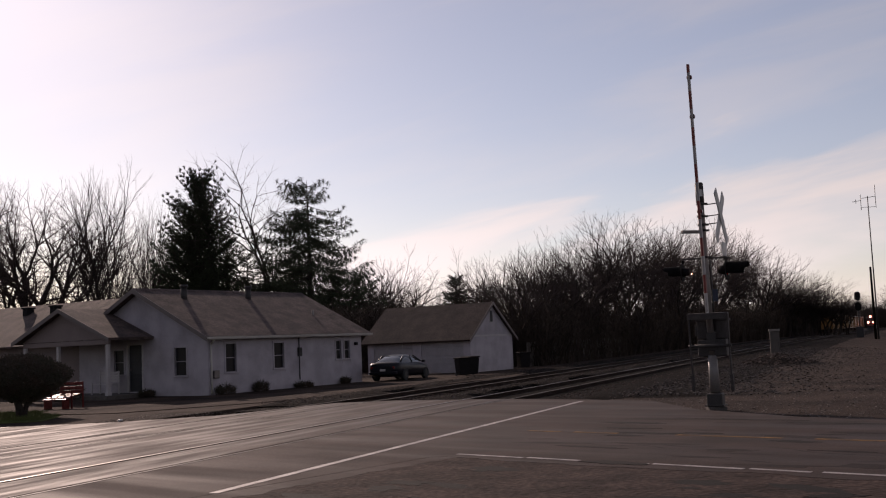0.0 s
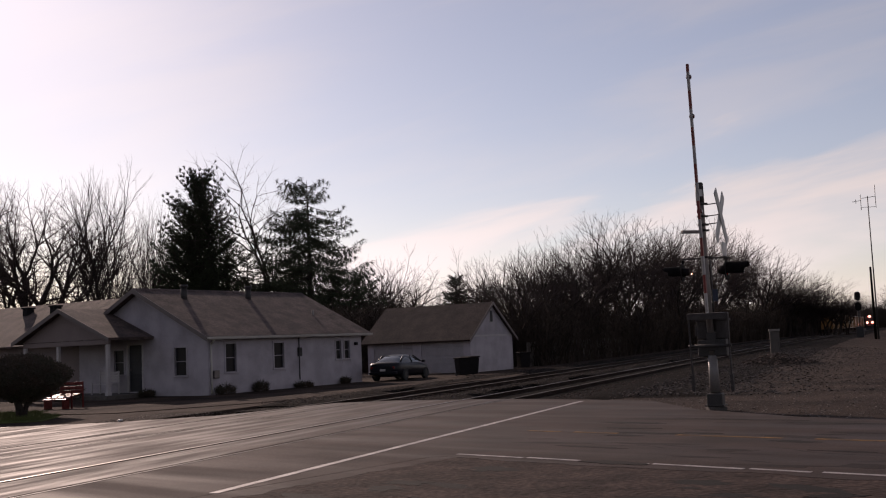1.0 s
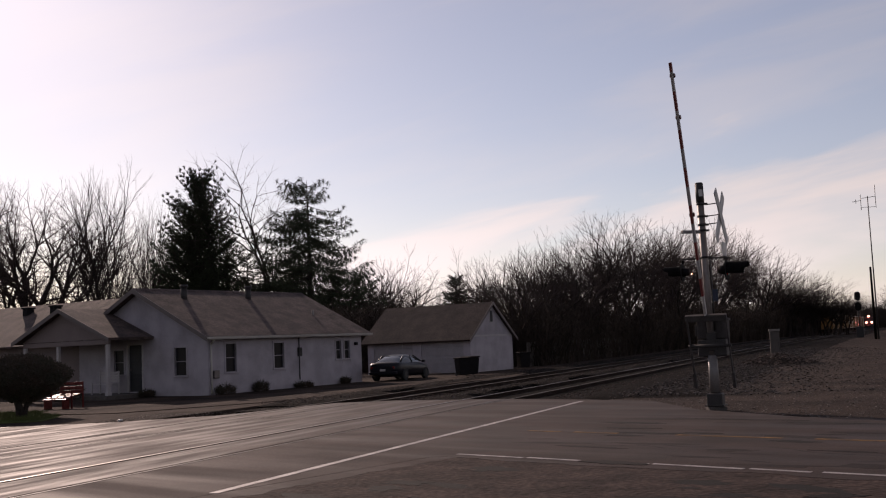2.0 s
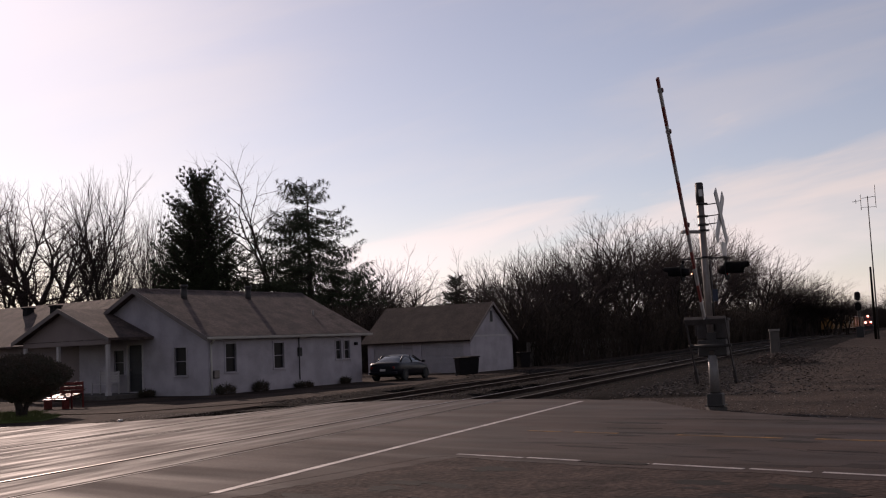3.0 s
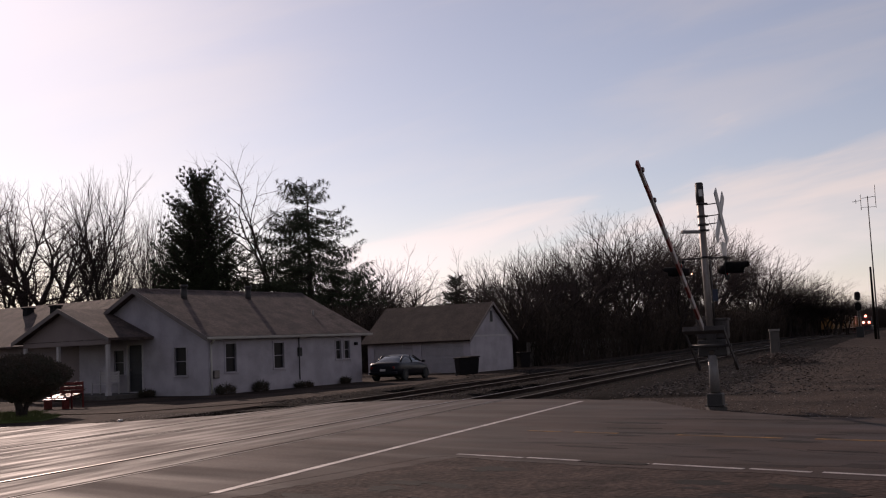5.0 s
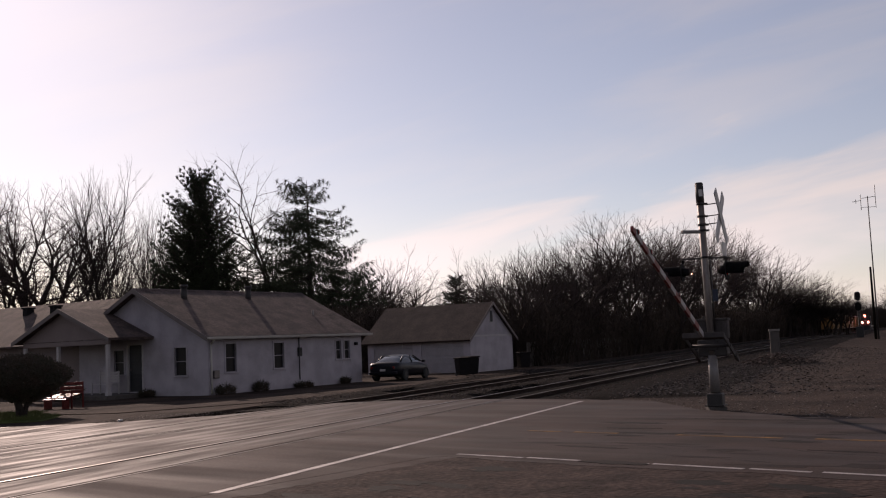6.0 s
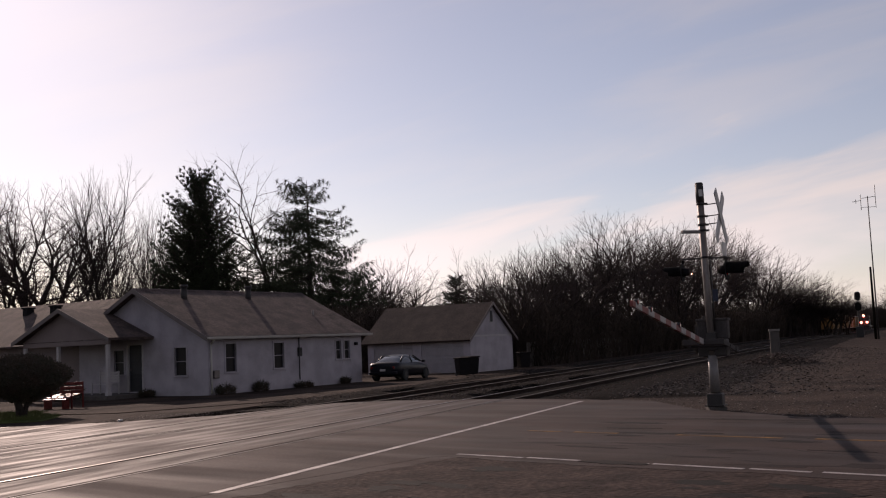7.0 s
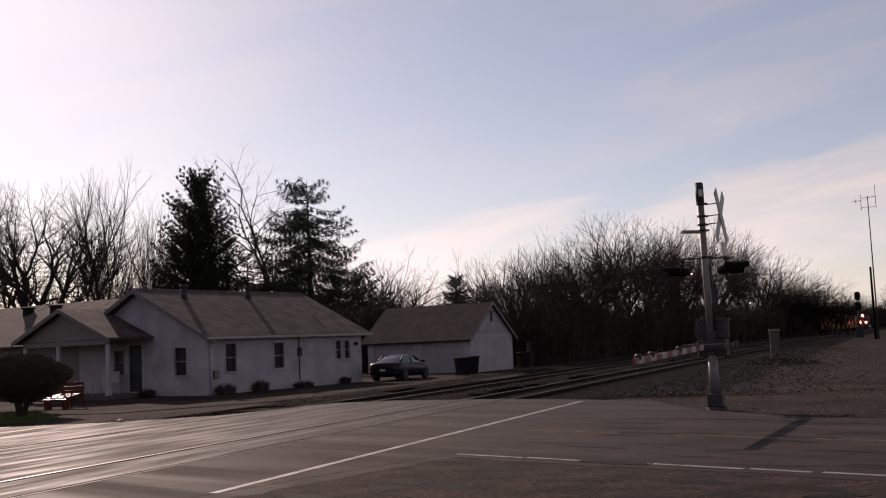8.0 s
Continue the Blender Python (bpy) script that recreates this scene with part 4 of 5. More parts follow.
def garage():
    m = Matrix.Translation((1.3, 57.5, 0)) @ Matrix.Rotation(radians(57.5), 4, "Z")
    ga = thing("garage", m, "white two-bay garage with a brown shingle roof", "garage")
    # gable along x (length W), doors along y (length L)
    W, L, H, R = 4.9, 7.2, 2.0, 3.95
    b = wall_mesh(W, H + 0.06, 0.15, [])
    bmesh.ops.transform(b, matrix=pose(0, 0, -0.06), verts=b.verts)
    part("wall", b, M_SIDING, ga)
    part("gable_wall", tri_prism([(0.02, 0.0, H + 0.002), (W - 0.02, 0.0, H + 0.002), (W / 2, 0.0, R - 0.1)], (0, 0.15, 0)), M_SIDING, ga)
    part("trim_band", bm_box(0, W, -0.02, -0.002, H - 0.05, H + 0.05, 0.004), M_TRIM, ga)
    part("gable_vent", bm_box(W / 2 - 0.2, W / 2 + 0.2, -0.03, -0.003, 2.75, 3.5, 0.006), M_TRIM, ga)
    part("gable_pane", bm_box(W / 2 - 0.15, W / 2 + 0.15, -0.04, -0.031, 2.8, 3.45), M_DOOR_DARK, ga, "dark louvred gable vent")
    z = 0.1
    while z < H:
        part("lap_board", tri_prism([(0, -0.014, z), (0, 0.001, z), (0, 0.001, z + 0.2), (0, -0.004, z + 0.2)], (W, 0, 0)), M_SIDING, ga)
        z += 0.2
    front = Matrix(((0, 1, 0, 0), (-1, 0, 0, L), (0, 0, 1, -0.06), (0, 0, 0, 1)))
    holes = [(0.45, 3.3, 0.0, 1.92), (3.85, 6.75, 0.0, 1.92)]
    b = wall_mesh(L - 0.154, H + 0.06, 0.15, holes)
    bmesh.ops.transform(b, matrix=front, verts=b.verts)
    part("wall", b, M_SIDING, ga)
    for h in holes:
        door = bmesh.new()
        for k in range(4):
            bm_box(h[0], h[1], 0.07, 0.1, 0.02 + k * 0.475, 0.485 + k * 0.475, 0.004, door)
            for j in range(4):
                w = (h[1] - h[0]) / 4
                bm_box(h[0] + j * w + 0.08, h[0] + (j + 1) * w - 0.08, 0.055, 0.08, 0.09 + k * 0.475, 0.415 + k * 0.475, 0.01, door)
        bmesh.ops.transform(door, matrix=front, verts=door.verts)
        part("garage_door", door, M_GARAGE_DOOR, ga, "closed panelled garage door")
    part("wall", bm_box(W - 0.15, W, 0.154, L, -0.06, H), M_SIDING, ga)
    part("wall", bm_box(0.154, W - 0.154, L - 0.15, L, -0.06, H), M_SIDING, ga)
    slope_roof(ga, "roof", (-0.35, L + 0.3, H - 0.2), (-0.35, -0.2, H - 0.2), (W / 2, -0.2, R), (W / 2, L + 0.3, R), 0.1, M_SHINGLE_DARK, "brown shingle roof slope", 14)
    slope_roof(ga, "roof", (W + 0.35, -0.2, H - 0.2), (W + 0.35, L + 0.3, H - 0.2), (W / 2, L + 0.3, R), (W / 2, -0.2, R), 0.1, M_SHINGLE_DARK, "brown shingle roof slope", 14)
    for a in (-0.35, W + 0.35):
        part("rake_board", tri_prism([(a, -0.23, H - 0.36), (a, -0.23, H - 0.19), (W / 2, -0.23, R + 0.01), (W / 2, -0.23, R - 0.17)], (0, 0.028, 0)), M_RAKE, ga)
    return ga


house()
garage()


# ---- trees ----
M_BARK = mat("bare_bark", (0.04, 0.031, 0.028), 0.95, vary=0.3, scale=2, grain=20, bump=0.4, spec=0.15, rand=0.25)
M_TWIG = mat("bare_twigs", (0.055, 0.041, 0.038), 0.95, vary=0.25, scale=1, grain=10, bump=0, spec=0.1, rand=0.3)
M_NEEDLE = mat("conifer_needles", (0.022, 0.03, 0.015), 0.8, vary=0.4, scale=0.8, grain=8, bump=0, second=(0.035, 0.04, 0.022), spec=0.2)
M_SHRUB = mat("evergreen_shrub_leaves", (0.03, 0.028, 0.018), 0.75, vary=0.4, scale=2, grain=15, bump=0, second=(0.045, 0.03, 0.022), spec=0.25)
M_BRUSH = mat("dry_brush", (0.055, 0.041, 0.033), 0.95, vary=0.4, scale=0.4, grain=5, bump=0, second=(0.03, 0.023, 0.019), spec=0.1)


class Sticks:
    """Collects tapered tubes as plain lists."""

    def __init__(self):
        self.v, self.f = [], []

    def tube(self, pts, radii, seg):
        n0 = len(self.v)
        for i, p in enumerate(pts):
            d = (pts[min(i + 1, len(pts) - 1)] - pts[max(i - 1, 0)]).normalized()
            a = d.orthogonal().normalized()
            b = d.cross(a)
            for k in range(seg):
                t = math.tau * k / seg
                self.v.append(tuple(p + (a * math.cos(t) + b * math.sin(t)) * radii[i]))
        for i in range(len(pts) - 1):
            for k in range(seg):
                a0, a1 = n0 + i * seg + k, n0 + i * seg + (k + 1) % seg
                self.f.append((a0, a1, a1 + seg, a0 + seg))

    def spike(self, p, tip, r):
        """A twig's end: three long faces meeting in a point."""
        n0 = len(self.v)
        d = (tip - p).normalized()
        a = d.orthogonal().normalized()
        b = d.cross(a)
        for k in range(3):
            t = math.tau * k / 3
            self.v.append(tuple(p + (a * math.cos(t) + b * math.sin(t)) * r))
        self.v.append(tuple(tip))
        self.f += [(n0, n0 + 1, n0 + 3), (n0 + 1, n0 + 2, n0 + 3), (n0 + 2, n0, n0 + 3)]

    def mesh(self, name, material):
        me = bpy.data.meshes.new(name)
        me.from_pydata(self.v, [], self.f)
        me.materials.append(material)
        return me


def bare_tree_meshes(seed, height, stems, bole, spread, wobble, levels, twiggy):
    """Trunk and limbs in one mesh, the crown of forking twigs in another."""
    q = random.Random(seed)
    wood, crown = Sticks(), Sticks()

    def turned(d, ang, roll):
        axis = d.orthogonal().normalized()
        axis.rotate(Matrix.Rotation(roll, 3, d))
        r = d.copy()
        r.rotate(Matrix.Rotation(ang, 3, axis))
        return r.normalized()

    def grow(p, d, length, r, level):
        if level >= levels - 1:
            crown.spike(p, p + (d + Vector((0, 0, 0.08))).normalized() * length * 0.62, r)
            return
        n = 5 if level == 0 else 4 if level < 3 else 2
        pts, rad, dirs = [p.copy()], [r], [d.copy()]
        dd = d.copy()
        for k in range(n):
            dd = (dd + Vector((q.gauss(0, wobble), q.gauss(0, wobble), q.gauss(0.05, wobble * 0.4)))).normalized()
            pts.append(pts[-1] + dd * length / n)
            rad.append(max(0.007, r * (1 - 0.26 * (k + 1) / n)))
            dirs.append(dd.copy())
        (wood if level < 3 else crown).tube(pts, rad, 7 if level == 0 else 5 if level < 3 else 3)
        roll = q.uniform(0, math.tau)
        forks = 3 if q.random() < 0.3 else 2
        for j in range(forks):
            ang = radians(q.uniform(14, 34) * spread)
            grow(pts[-1], turned(dd, ang, roll + j * math.tau / forks + q.gauss(0, 0.3)), length * q.uniform(0.66, 0.88) * (0.55 if level == 0 and bole > 0.5 else 1), rad[-1] * (q.uniform(0.7, 0.88) if level < 3 else q.uniform(0.5, 0.66)), level + 1)
        sides = (6 if bole > 0.5 else 1 if stems > 1 else 3) if level == 0 else 2 if level < 3 else twiggy
        for j in range(sides):
            t = q.uniform(0.4 if level == 0 else 0.2, 0.95)
            i = min(n - 1, int(t * n))
            at = pts[i].lerp(pts[i + 1], t * n - i)
            grow(at, (turned(dirs[i], radians(q.uniform(32, 62) * spread), q.uniform(0, math.tau)) + Vector((0, 0, 0.1))).normalized(), length * q.uniform(0.42, 0.68) * (0.7 if level == 0 and bole > 0.5 else 1), rad[i] * q.uniform(0.42, 0.62), level + 1)

    for k in range(stems):
        a = k / stems * math.tau + q.uniform(-0.5, 0.5)
        tilt = q.uniform(0.08, 0.2) * spread if stems > 1 else q.uniform(0.0, 0.06)
        lean = Vector((math.cos(a) * tilt, math.sin(a) * tilt, 1)).normalized()
        start = Vector((math.cos(a) * 0.18 * (stems > 1), math.sin(a) * 0.18 * (stems > 1), -0.15))
        grow(start, lean, height * bole * q.uniform(0.85, 1.1), height * 0.019 / (stems ** 0.3), 0)
    return wood, crown


def bare_template(*recipe):
    wood, crown = bare_tree_meshes(*recipe)
    t = new("tree")
    tagged(t, "bare leafless tree", "tree")
    for name, st, m in (("trunk", wood, M_BARK), ("crown", crown, M_TWIG)):
        ob = new(name, st.mesh(name, m))
        ob.parent = t
    return t, sorted(v[2] for v in crown.v)[int(len(crown.v) * 0.995)]


TEMPLATES = []


def plant(k, x, y, height, turn, label, group="", wide=1.0):
    t, h = TEMPLATES[k]
    s = height / h
    m = pose(x, y, -0.07, 0, 0, turn) @ Matrix.Diagonal((s * wide, s * wide, s, 1))
    if "used" not in t:
        t["used"] = 1
        t.matrix_basis = m
        ob = t
    else:
        scale0 = t.scale.copy()
        t.scale = (1, 1, 1)
        ob = copy_thing(t, m)
        t.scale = scale0
    return tagged(ob, label, "tree", group)


# seed, height, stems, bole, spread, wobble, levels, twigs a limb
for recipe in ((11, 12, 1, 0.2, 1.15, 0.09, 7, 2), (12, 14, 3, 0.58, 0.85, 0.07, 6, 2), (13, 10, 3, 0.27, 0.9, 0.1, 7, 1), (14, 9, 1, 0.22, 1.1, 0.1, 7, 1),
               (17, 13, 1, 0.5, 1.1, 0.16, 6, 2), (16, 10, 2, 0.26, 1.0, 0.1, 7, 1)):
    TEMPLATES.append(bare_template(*recipe))


def spot(px, depth):
    """x at a depth along a bearing from the eye; 784 is straight ahead."""
    return (px - 784) / 1800 * depth


def top_height(px, py, depth):
    return EYE_HEIGHT + (573.3 + 0.0424 * (1597 - px) - py) / 1800 * depth


# trees behind the house and beyond the garage: bearing, top bearing, depth, kind, turn, width
BACK_TREES = ((-85, 292, 92, 0, 20, 0.85), (40, 345, 96, 0, 70, 1.05), (105, 345, 100, 3, 200, 0.95), (172, 318, 98, 1, 40, 0.9), (266, 362, 102, 1, 300, 0.6), (222, 455, 114, 2, 80, 0.9))
SIDE_TREES = ((442, 285, 94, 4, 205, 1.1), (660, 458, 100, 2, 120, 1.0), (690, 470, 104, 3, 15, 1.0), (735, 505, 120, 5, 60, 1.2), (765, 508, 130, 2, 190, 1.2), (830, 478, 105, 3, 75, 0.8), (855, 490, 100, 5, 230, 0.8), (700, 510, 125, 5, 33, 1.2), (245, 455, 116, 2, 12, 0.9))
for px, py, d, k, turn, wide in BACK_TREES + SIDE_TREES:
    plant(k, spot(px, d), d, top_height(px, py, d), turn, "bare leafless tree behind the white house", wide=wide)

# the wood along the far side of the railway
q = random.Random(77)
LINE = ((904, 440), (930, 425), (960, 440), (990, 430), (1020, 415), (1050, 400), (1080, 400), (1110, 370), (1140, 400), (1165, 395), (1190, 378), (1215, 385), (1240, 395), (1270, 400), (1300, 425), (1330, 418), (1355, 430))
n = 0
for i, (px, py) in enumerate(LINE):
    for rank in range(3):
        tan_b = (px - 784 + q.uniform(-12, 12)) / 1800
        o = -20.5 - rank * 3.5 - q.uniform(0, 2)
        s = -o * (math.cos(TH) + tan_b * math.sin(TH)) / (math.sin(TH) - tan_b * math.cos(TH))
        if (rank == 0 and (s > 150 or i % 3 != 1)) or (rank == 2 and i % 3 != 0):
            continue
        x, y = track_xy(s, o)
        if y > 240:
            continue
        h = 0.97 * top_height(px, py + q.uniform(0, 22) + (55 if rank == 0 else 0), y)
        plant((2, 3, 5, 2, 4, 5, 3, 1)[n % 8], x, y, h, q.uniform(0, 360), "bare leafless tree in the railway-side wood", "railway-side wood", q.uniform(0.9, 1.25))
        n += 1
for px, py in ((1375, 490), (1395, 488), (1415, 495), (1435, 512), (1455, 520), (1475, 522), (1490, 530), (1405, 492), (1385, 487), (1425, 505), (1445, 516), (1465, 522), (1568, 520), (1580, 525), (1560, 538), (1600, 505), (1505, 533), (1520, 536), (1535, 538), (1548, 536), (1556, 532), (1498, 530), (1512, 534)):
    d = 215 if px < 1495 else 600 if px < 1559 else 200
    plant((2, 3, 5)[n % 3], spot(px, d), d, top_height(px, py, d), q.uniform(0, 360), "bare leafless tree far down the railway", "far trees", 1.5)
    n += 1


# ---- conifers ----
def conifer(name, x, y, height, radius, seed, label, dense, drop, shape, sprays=3):
    """Tapered trunk, whorls of branches, each hung with small tufts of needles."""
    qq = random.Random(seed)
    t = thing(name, pose(x, y, -0.07), label, "tree")
    wood = Sticks()
    wood.tube([Vector((0, 0, -0.1)), Vector((0.05, 0, height * 0.5)), Vector((0, 0.05, height * 0.985))], [height * 0.02, height * 0.012, 0.02], 8)
    vs, fs = [], []

    def tuft(p, d, size):
        for _ in range(5):
            w = (d * (0.8 if drop <= 0.5 else 0.3) + Vector((qq.gauss(0, 0.45), qq.gauss(0, 0.45), qq.gauss(0.5 if drop < 0 else -0.55 * drop, 0.4)))).normalized()
            side = w.orthogonal().normalized()
            side.rotate(Matrix.Rotation(qq.uniform(0, math.tau), 3, w))
            ln, wd = size * qq.uniform(0.6, 1.3), size * qq.uniform(0.045, 0.085)
            k = len(vs)
            vs.extend([tuple(p - side * wd), tuple(p + side * wd), tuple(p + w * ln)])
            fs.append((k, k + 1, k + 2))

    z = height * 0.08
    while z < height * 0.985:
        f = z / height
        reach = radius * shape(f)
        count = max(4, int(dense * (0.55 + reach / radius)))
        for _ in range(count):
            ang = qq.uniform(0, math.tau)
            ln = reach * (qq.uniform(0.55, 1.12) if drop > 0 else qq.uniform(0.4, 1.3))
            rise = (qq.uniform(-0.1, 0.25) if drop > 0 else qq.uniform(0.1, 0.7)) + (0.5 if f > 0.85 else 0) - drop * 0.25
            base = Vector((0, 0, z + qq.uniform(-0.2, 0.2)))
            d = Vector((math.cos(ang), math.sin(ang), rise)).normalized()
            steps = max(3, int(ln / (0.023 * height)))
            pts = []
            for k in range(steps + 1):
                u = k / steps
                pts.append(base + d * ln * u + Vector((0, 0, -drop * 0.10 * ln * math.sin(u * math.pi * 0.8) + 0.5 * ln * max(0, u - 0.7) ** 1.3)))
            wood.tube(pts[::2] if len(pts) > 4 else pts, [max(0.008, 0.03 * (1 - k / len(pts))) for k in range(len(pts[::2] if len(pts) > 4 else pts))], 3)
            for k in range(1, steps + 1):
                u = k / steps
                if u < 0.22 and qq.random() < 0.5:
                    continue
                lateral = Vector((-d.y, d.x, 0))
                wide = (1 - u * 0.75) * ln * 0.28
                for j in range(sprays):
                    off = lateral * qq.uniform(-1, 1) * wide
                    tuft(pts[k] + off + Vector((0, 0, -abs(off.length) * 0.15 * drop - qq.uniform(0, 0.3) * drop)), d, (0.017 if drop < 0 else 0.022) * height)
        z += height * 0.022 + 0.05 + 0.22 * max(0, drop)
    for nm, v, fc, m in (("trunk", wood.v, wood.f, M_BARK), ("crown", vs, fs, M_NEEDLE)):
        me = bpy.data.meshes.new(nm)
        me.from_pydata(v, [], fc)
        me.materials.append(m)
        ob = new(nm, me)
        ob.parent = t
    return t


def pine_shape(f):
    return 0.9 + 0.1 * f / 0.4 if f < 0.4 else max(0.28, 1 - 0.9 * (f - 0.4)) * (1 if f < 0.9 else 0.85)


def spruce_shape(f):
    return max(0.16, min(1.0, 1.5 * (1 - f) ** 0.5))


D_A, D_B = 90, 92
conifer("pine_tree", spot(352, D_A), D_A, top_height(365, 300, D_A) * 0.945, 4.3, 5, "dense dark pine tree behind the house", 15, -0.5, pine_shape, 8)
conifer("pine_tree", spot(306, D_A + 3), D_A + 3, top_height(308, 428, D_A + 3), 2.3, 6, "dense dark pine tree behind the house", 8, -0.4, pine_shape)
conifer("pine_tree", spot(400, D_A + 4), D_A + 4, top_height(395, 415, D_A + 4), 2.3, 9, "dense dark pine tree behind the house", 8, -0.4, pine_shape)
conifer("spruce_tree", spot(545, D_B), D_B, top_height(540, 312, D_B), 6.3, 7, "dark spruce tree with drooping boughs", 9, 0.9, spruce_shape, 6)
conifer("spruce_tree", spot(480, D_B + 6), D_B + 6, top_height(480, 455, D_B + 6), 3.0, 8, "dark evergreen behind the house roof", 9, 0.3, pine_shape)
for px, py, r, sd in ((435, 445, 2.6, 21), (590, 470, 2.6, 22), (650, 508, 2.4, 23), (622, 492, 2.4, 25), (684, 535, 2.0, 26), (515, 470, 3.0, 24)):
    conifer("spruce_tree", spot(px, 97), 97, top_height(px, py, 97), r, sd, "dark evergreen massed behind the house roof", 8, 0.2, pine_shape)
conifer("spruce_tree", spot(805, 92), 92, top_height(805, 492, 92), 2.1, 10, "small dark evergreen beyond the garage", 16, 0.2, pine_shape, 5)
conifer("spruce_tree", spot(862, 90), 90, top_height(862, 508, 90), 1.1, 12, "small dark evergreen beyond the garage", 7, 0.2, spruce_shape)


# ---- brush at the foot of the trees ----
def brush(name, count, place, label):
    qq = random.Random(name)
    vs, fs = [], []
    for _ in range(count):
        x, y, h = place(qq)
        p = Vector((x, y, -0.08))
        d = Vector((qq.gauss(0, 0.25), qq.gauss(0, 0.25), 1)).normalized()
        w = Vector((qq.gauss(0, 1), qq.gauss(0, 1), 0)).normalized() * qq.uniform(0.01, 0.03) * (1 + y / 150)
        e = p + d * h
        k = len(vs)
        vs.extend([tuple(p - w), tuple(p + w), tuple(e)])
        fs.append((k, k + 1, k + 2))
        for _ in range(5):
            at = p.lerp(e, qq.uniform(0.2, 0.95))
            dd = Vector((qq.gauss(0, 0.6), qq.gauss(0, 0.6), qq.uniform(-0.1, 0.9))).normalized() * h * qq.uniform(0.12, 0.35)
            ww = w * qq.uniform(0.5, 1.5)
            k = len(vs)
            vs.extend([tuple(at - ww), tuple(at + ww), tuple(at + dd)])
            fs.append((k, k + 1, k + 2))
    me = bpy.data.meshes.new(name)
    me.from_pydata(vs, [], fs)
    me.materials.append(M_BRUSH)
    return tagged(new(name, me), label, "brush", kind="stuff")


def wood_place(qq):
    s = 63 + qq.random() ** 1.3 * 330
    x, y = track_xy(s, bend(s) * 0.8 - 20.2 - qq.random() * 9)
    return x, y, qq.uniform(1.0, 3.9) * (1 + s / 260)


def yard_place(qq):
    d = qq.uniform(69, 86)
    px = qq.uniform(560, 880)
    return spot(px, d), d, qq.uniform(0.8, 3.6) * (1.4 if px < 720 else 0.8)


brush("wood_undergrowth", 42000, wood_place, "tangled leafless brush along the railway")
brush("yard_undergrowth", 15000, yard_place, "tangled leafless brush behind the house")


def right_place(qq):
    s = 125 + qq.random() * 160
    x, y = track_xy(s, bend(s) + 5 + qq.random() * 14)
    return x, y, qq.uniform(0.8, 3.2)


def far_place(qq):
    d = qq.uniform(560, 640)
    return spot(qq.uniform(1470, 1590), d), d, qq.uniform(3.0, 11.0)


brush("far_undergrowth", 9000, far_place, "distant leafless trees closing the railway view")
brush("right_undergrowth", 5000, right_place, "tangled leafless brush beyond the gravel lot")


# ---- shrubs ----
def shrub():
    qq = random.Random(31)
    t = thing("shrub", pose(-13.05, 31.4, -0.05), "large dark rounded evergreen shrub on the lawn", "shrub")
    st = Sticks()
    for k in range(7):
        a = qq.uniform(0, math.tau)
        st.tube([Vector((qq.uniform(-0.12, 0.12), qq.uniform(-0.12, 0.12), -0.1)), Vector((math.cos(a) * 0.25, math.sin(a) * 0.25, 0.6)), Vector((math.cos(a) * 0.9, math.sin(a) * 0.7, 1.2))], [0.09, 0.06, 0.02], 6)
    ob = new("trunk", st.mesh("trunk", M_BARK))
    ob.parent = t
    vs, fs = [], []
    for _ in range(26000):
        a, u = qq.uniform(0, math.tau), qq.uniform(-1, 1)
        rr = qq.random() ** 0.25
        lump = 1 + 0.13 * noise.noise((math.cos(a) * 2.2, math.sin(a) * 2.2, u * 2.2))
        c = math.sqrt(1 - u * u) * (1 if u > -0.1 else 1 + 0.5 * (u + 0.1))
        p = Vector((math.cos(a) * c * 1.4 * rr * lump, math.sin(a) * c * 1.3 * rr * lump, 1.17 + u * 0.66 * rr * lump + 0.1 * u))
        d = Vector((qq.gauss(0, 1), qq.gauss(0, 1), qq.gauss(0.2, 1))).normalized()
        s = d.orthogonal().normalized() * qq.uniform(0.012, 0.025)
        k = len(vs)
        vs.extend([tuple(p - s), tuple(p + s), tuple(p + d * qq.uniform(0.05, 0.1))])
        fs.append((k, k + 1, k + 2))
    me = bpy.data.meshes.new("crown")
    me.from_pydata(vs, [], fs)
    me.materials.append(M_SHRUB)
    ob = new("crown", me)
    ob.parent = t


shrub()


def small_bush(x, y, r, h, seed):
    qq = random.Random(seed)
    vs, fs = [], []
    for _ in range(900):
        a, u, rr = qq.uniform(0, math.tau), qq.random(), qq.random() ** 0.4
        p = Vector((math.cos(a) * r * rr, math.sin(a) * r * rr, u * h * (1.1 - 0.5 * rr)))
        d = Vector((math.cos(a) * 0.6, math.sin(a) * 0.6, 0.8)) + Vector((qq.gauss(0, 0.5), qq.gauss(0, 0.5), qq.gauss(0, 0.4)))
        d = d.normalized() * qq.uniform(0.08, 0.22)
        s = d.orthogonal().normalized() * qq.uniform(0.006, 0.014)
        k = len(vs)
        vs.extend([tuple(p - s), tuple(p + s), tuple(p + d)])
        fs.append((k, k + 1, k + 2))
    me = bpy.data.meshes.new("bush")
    me.from_pydata(vs, [], fs)
    me.materials.append(M_SHRUB)
    ob = new("bush", me)
    ob.matrix_basis = pose(x, y, -0.06)
    tagged(ob, "small dry bush against the white house wall", "bush", "bushes by the house")


def house_xy(u, v):
    w = HOUSE_POSE @ Vector((u, v, 0))
    return w.x, w.y


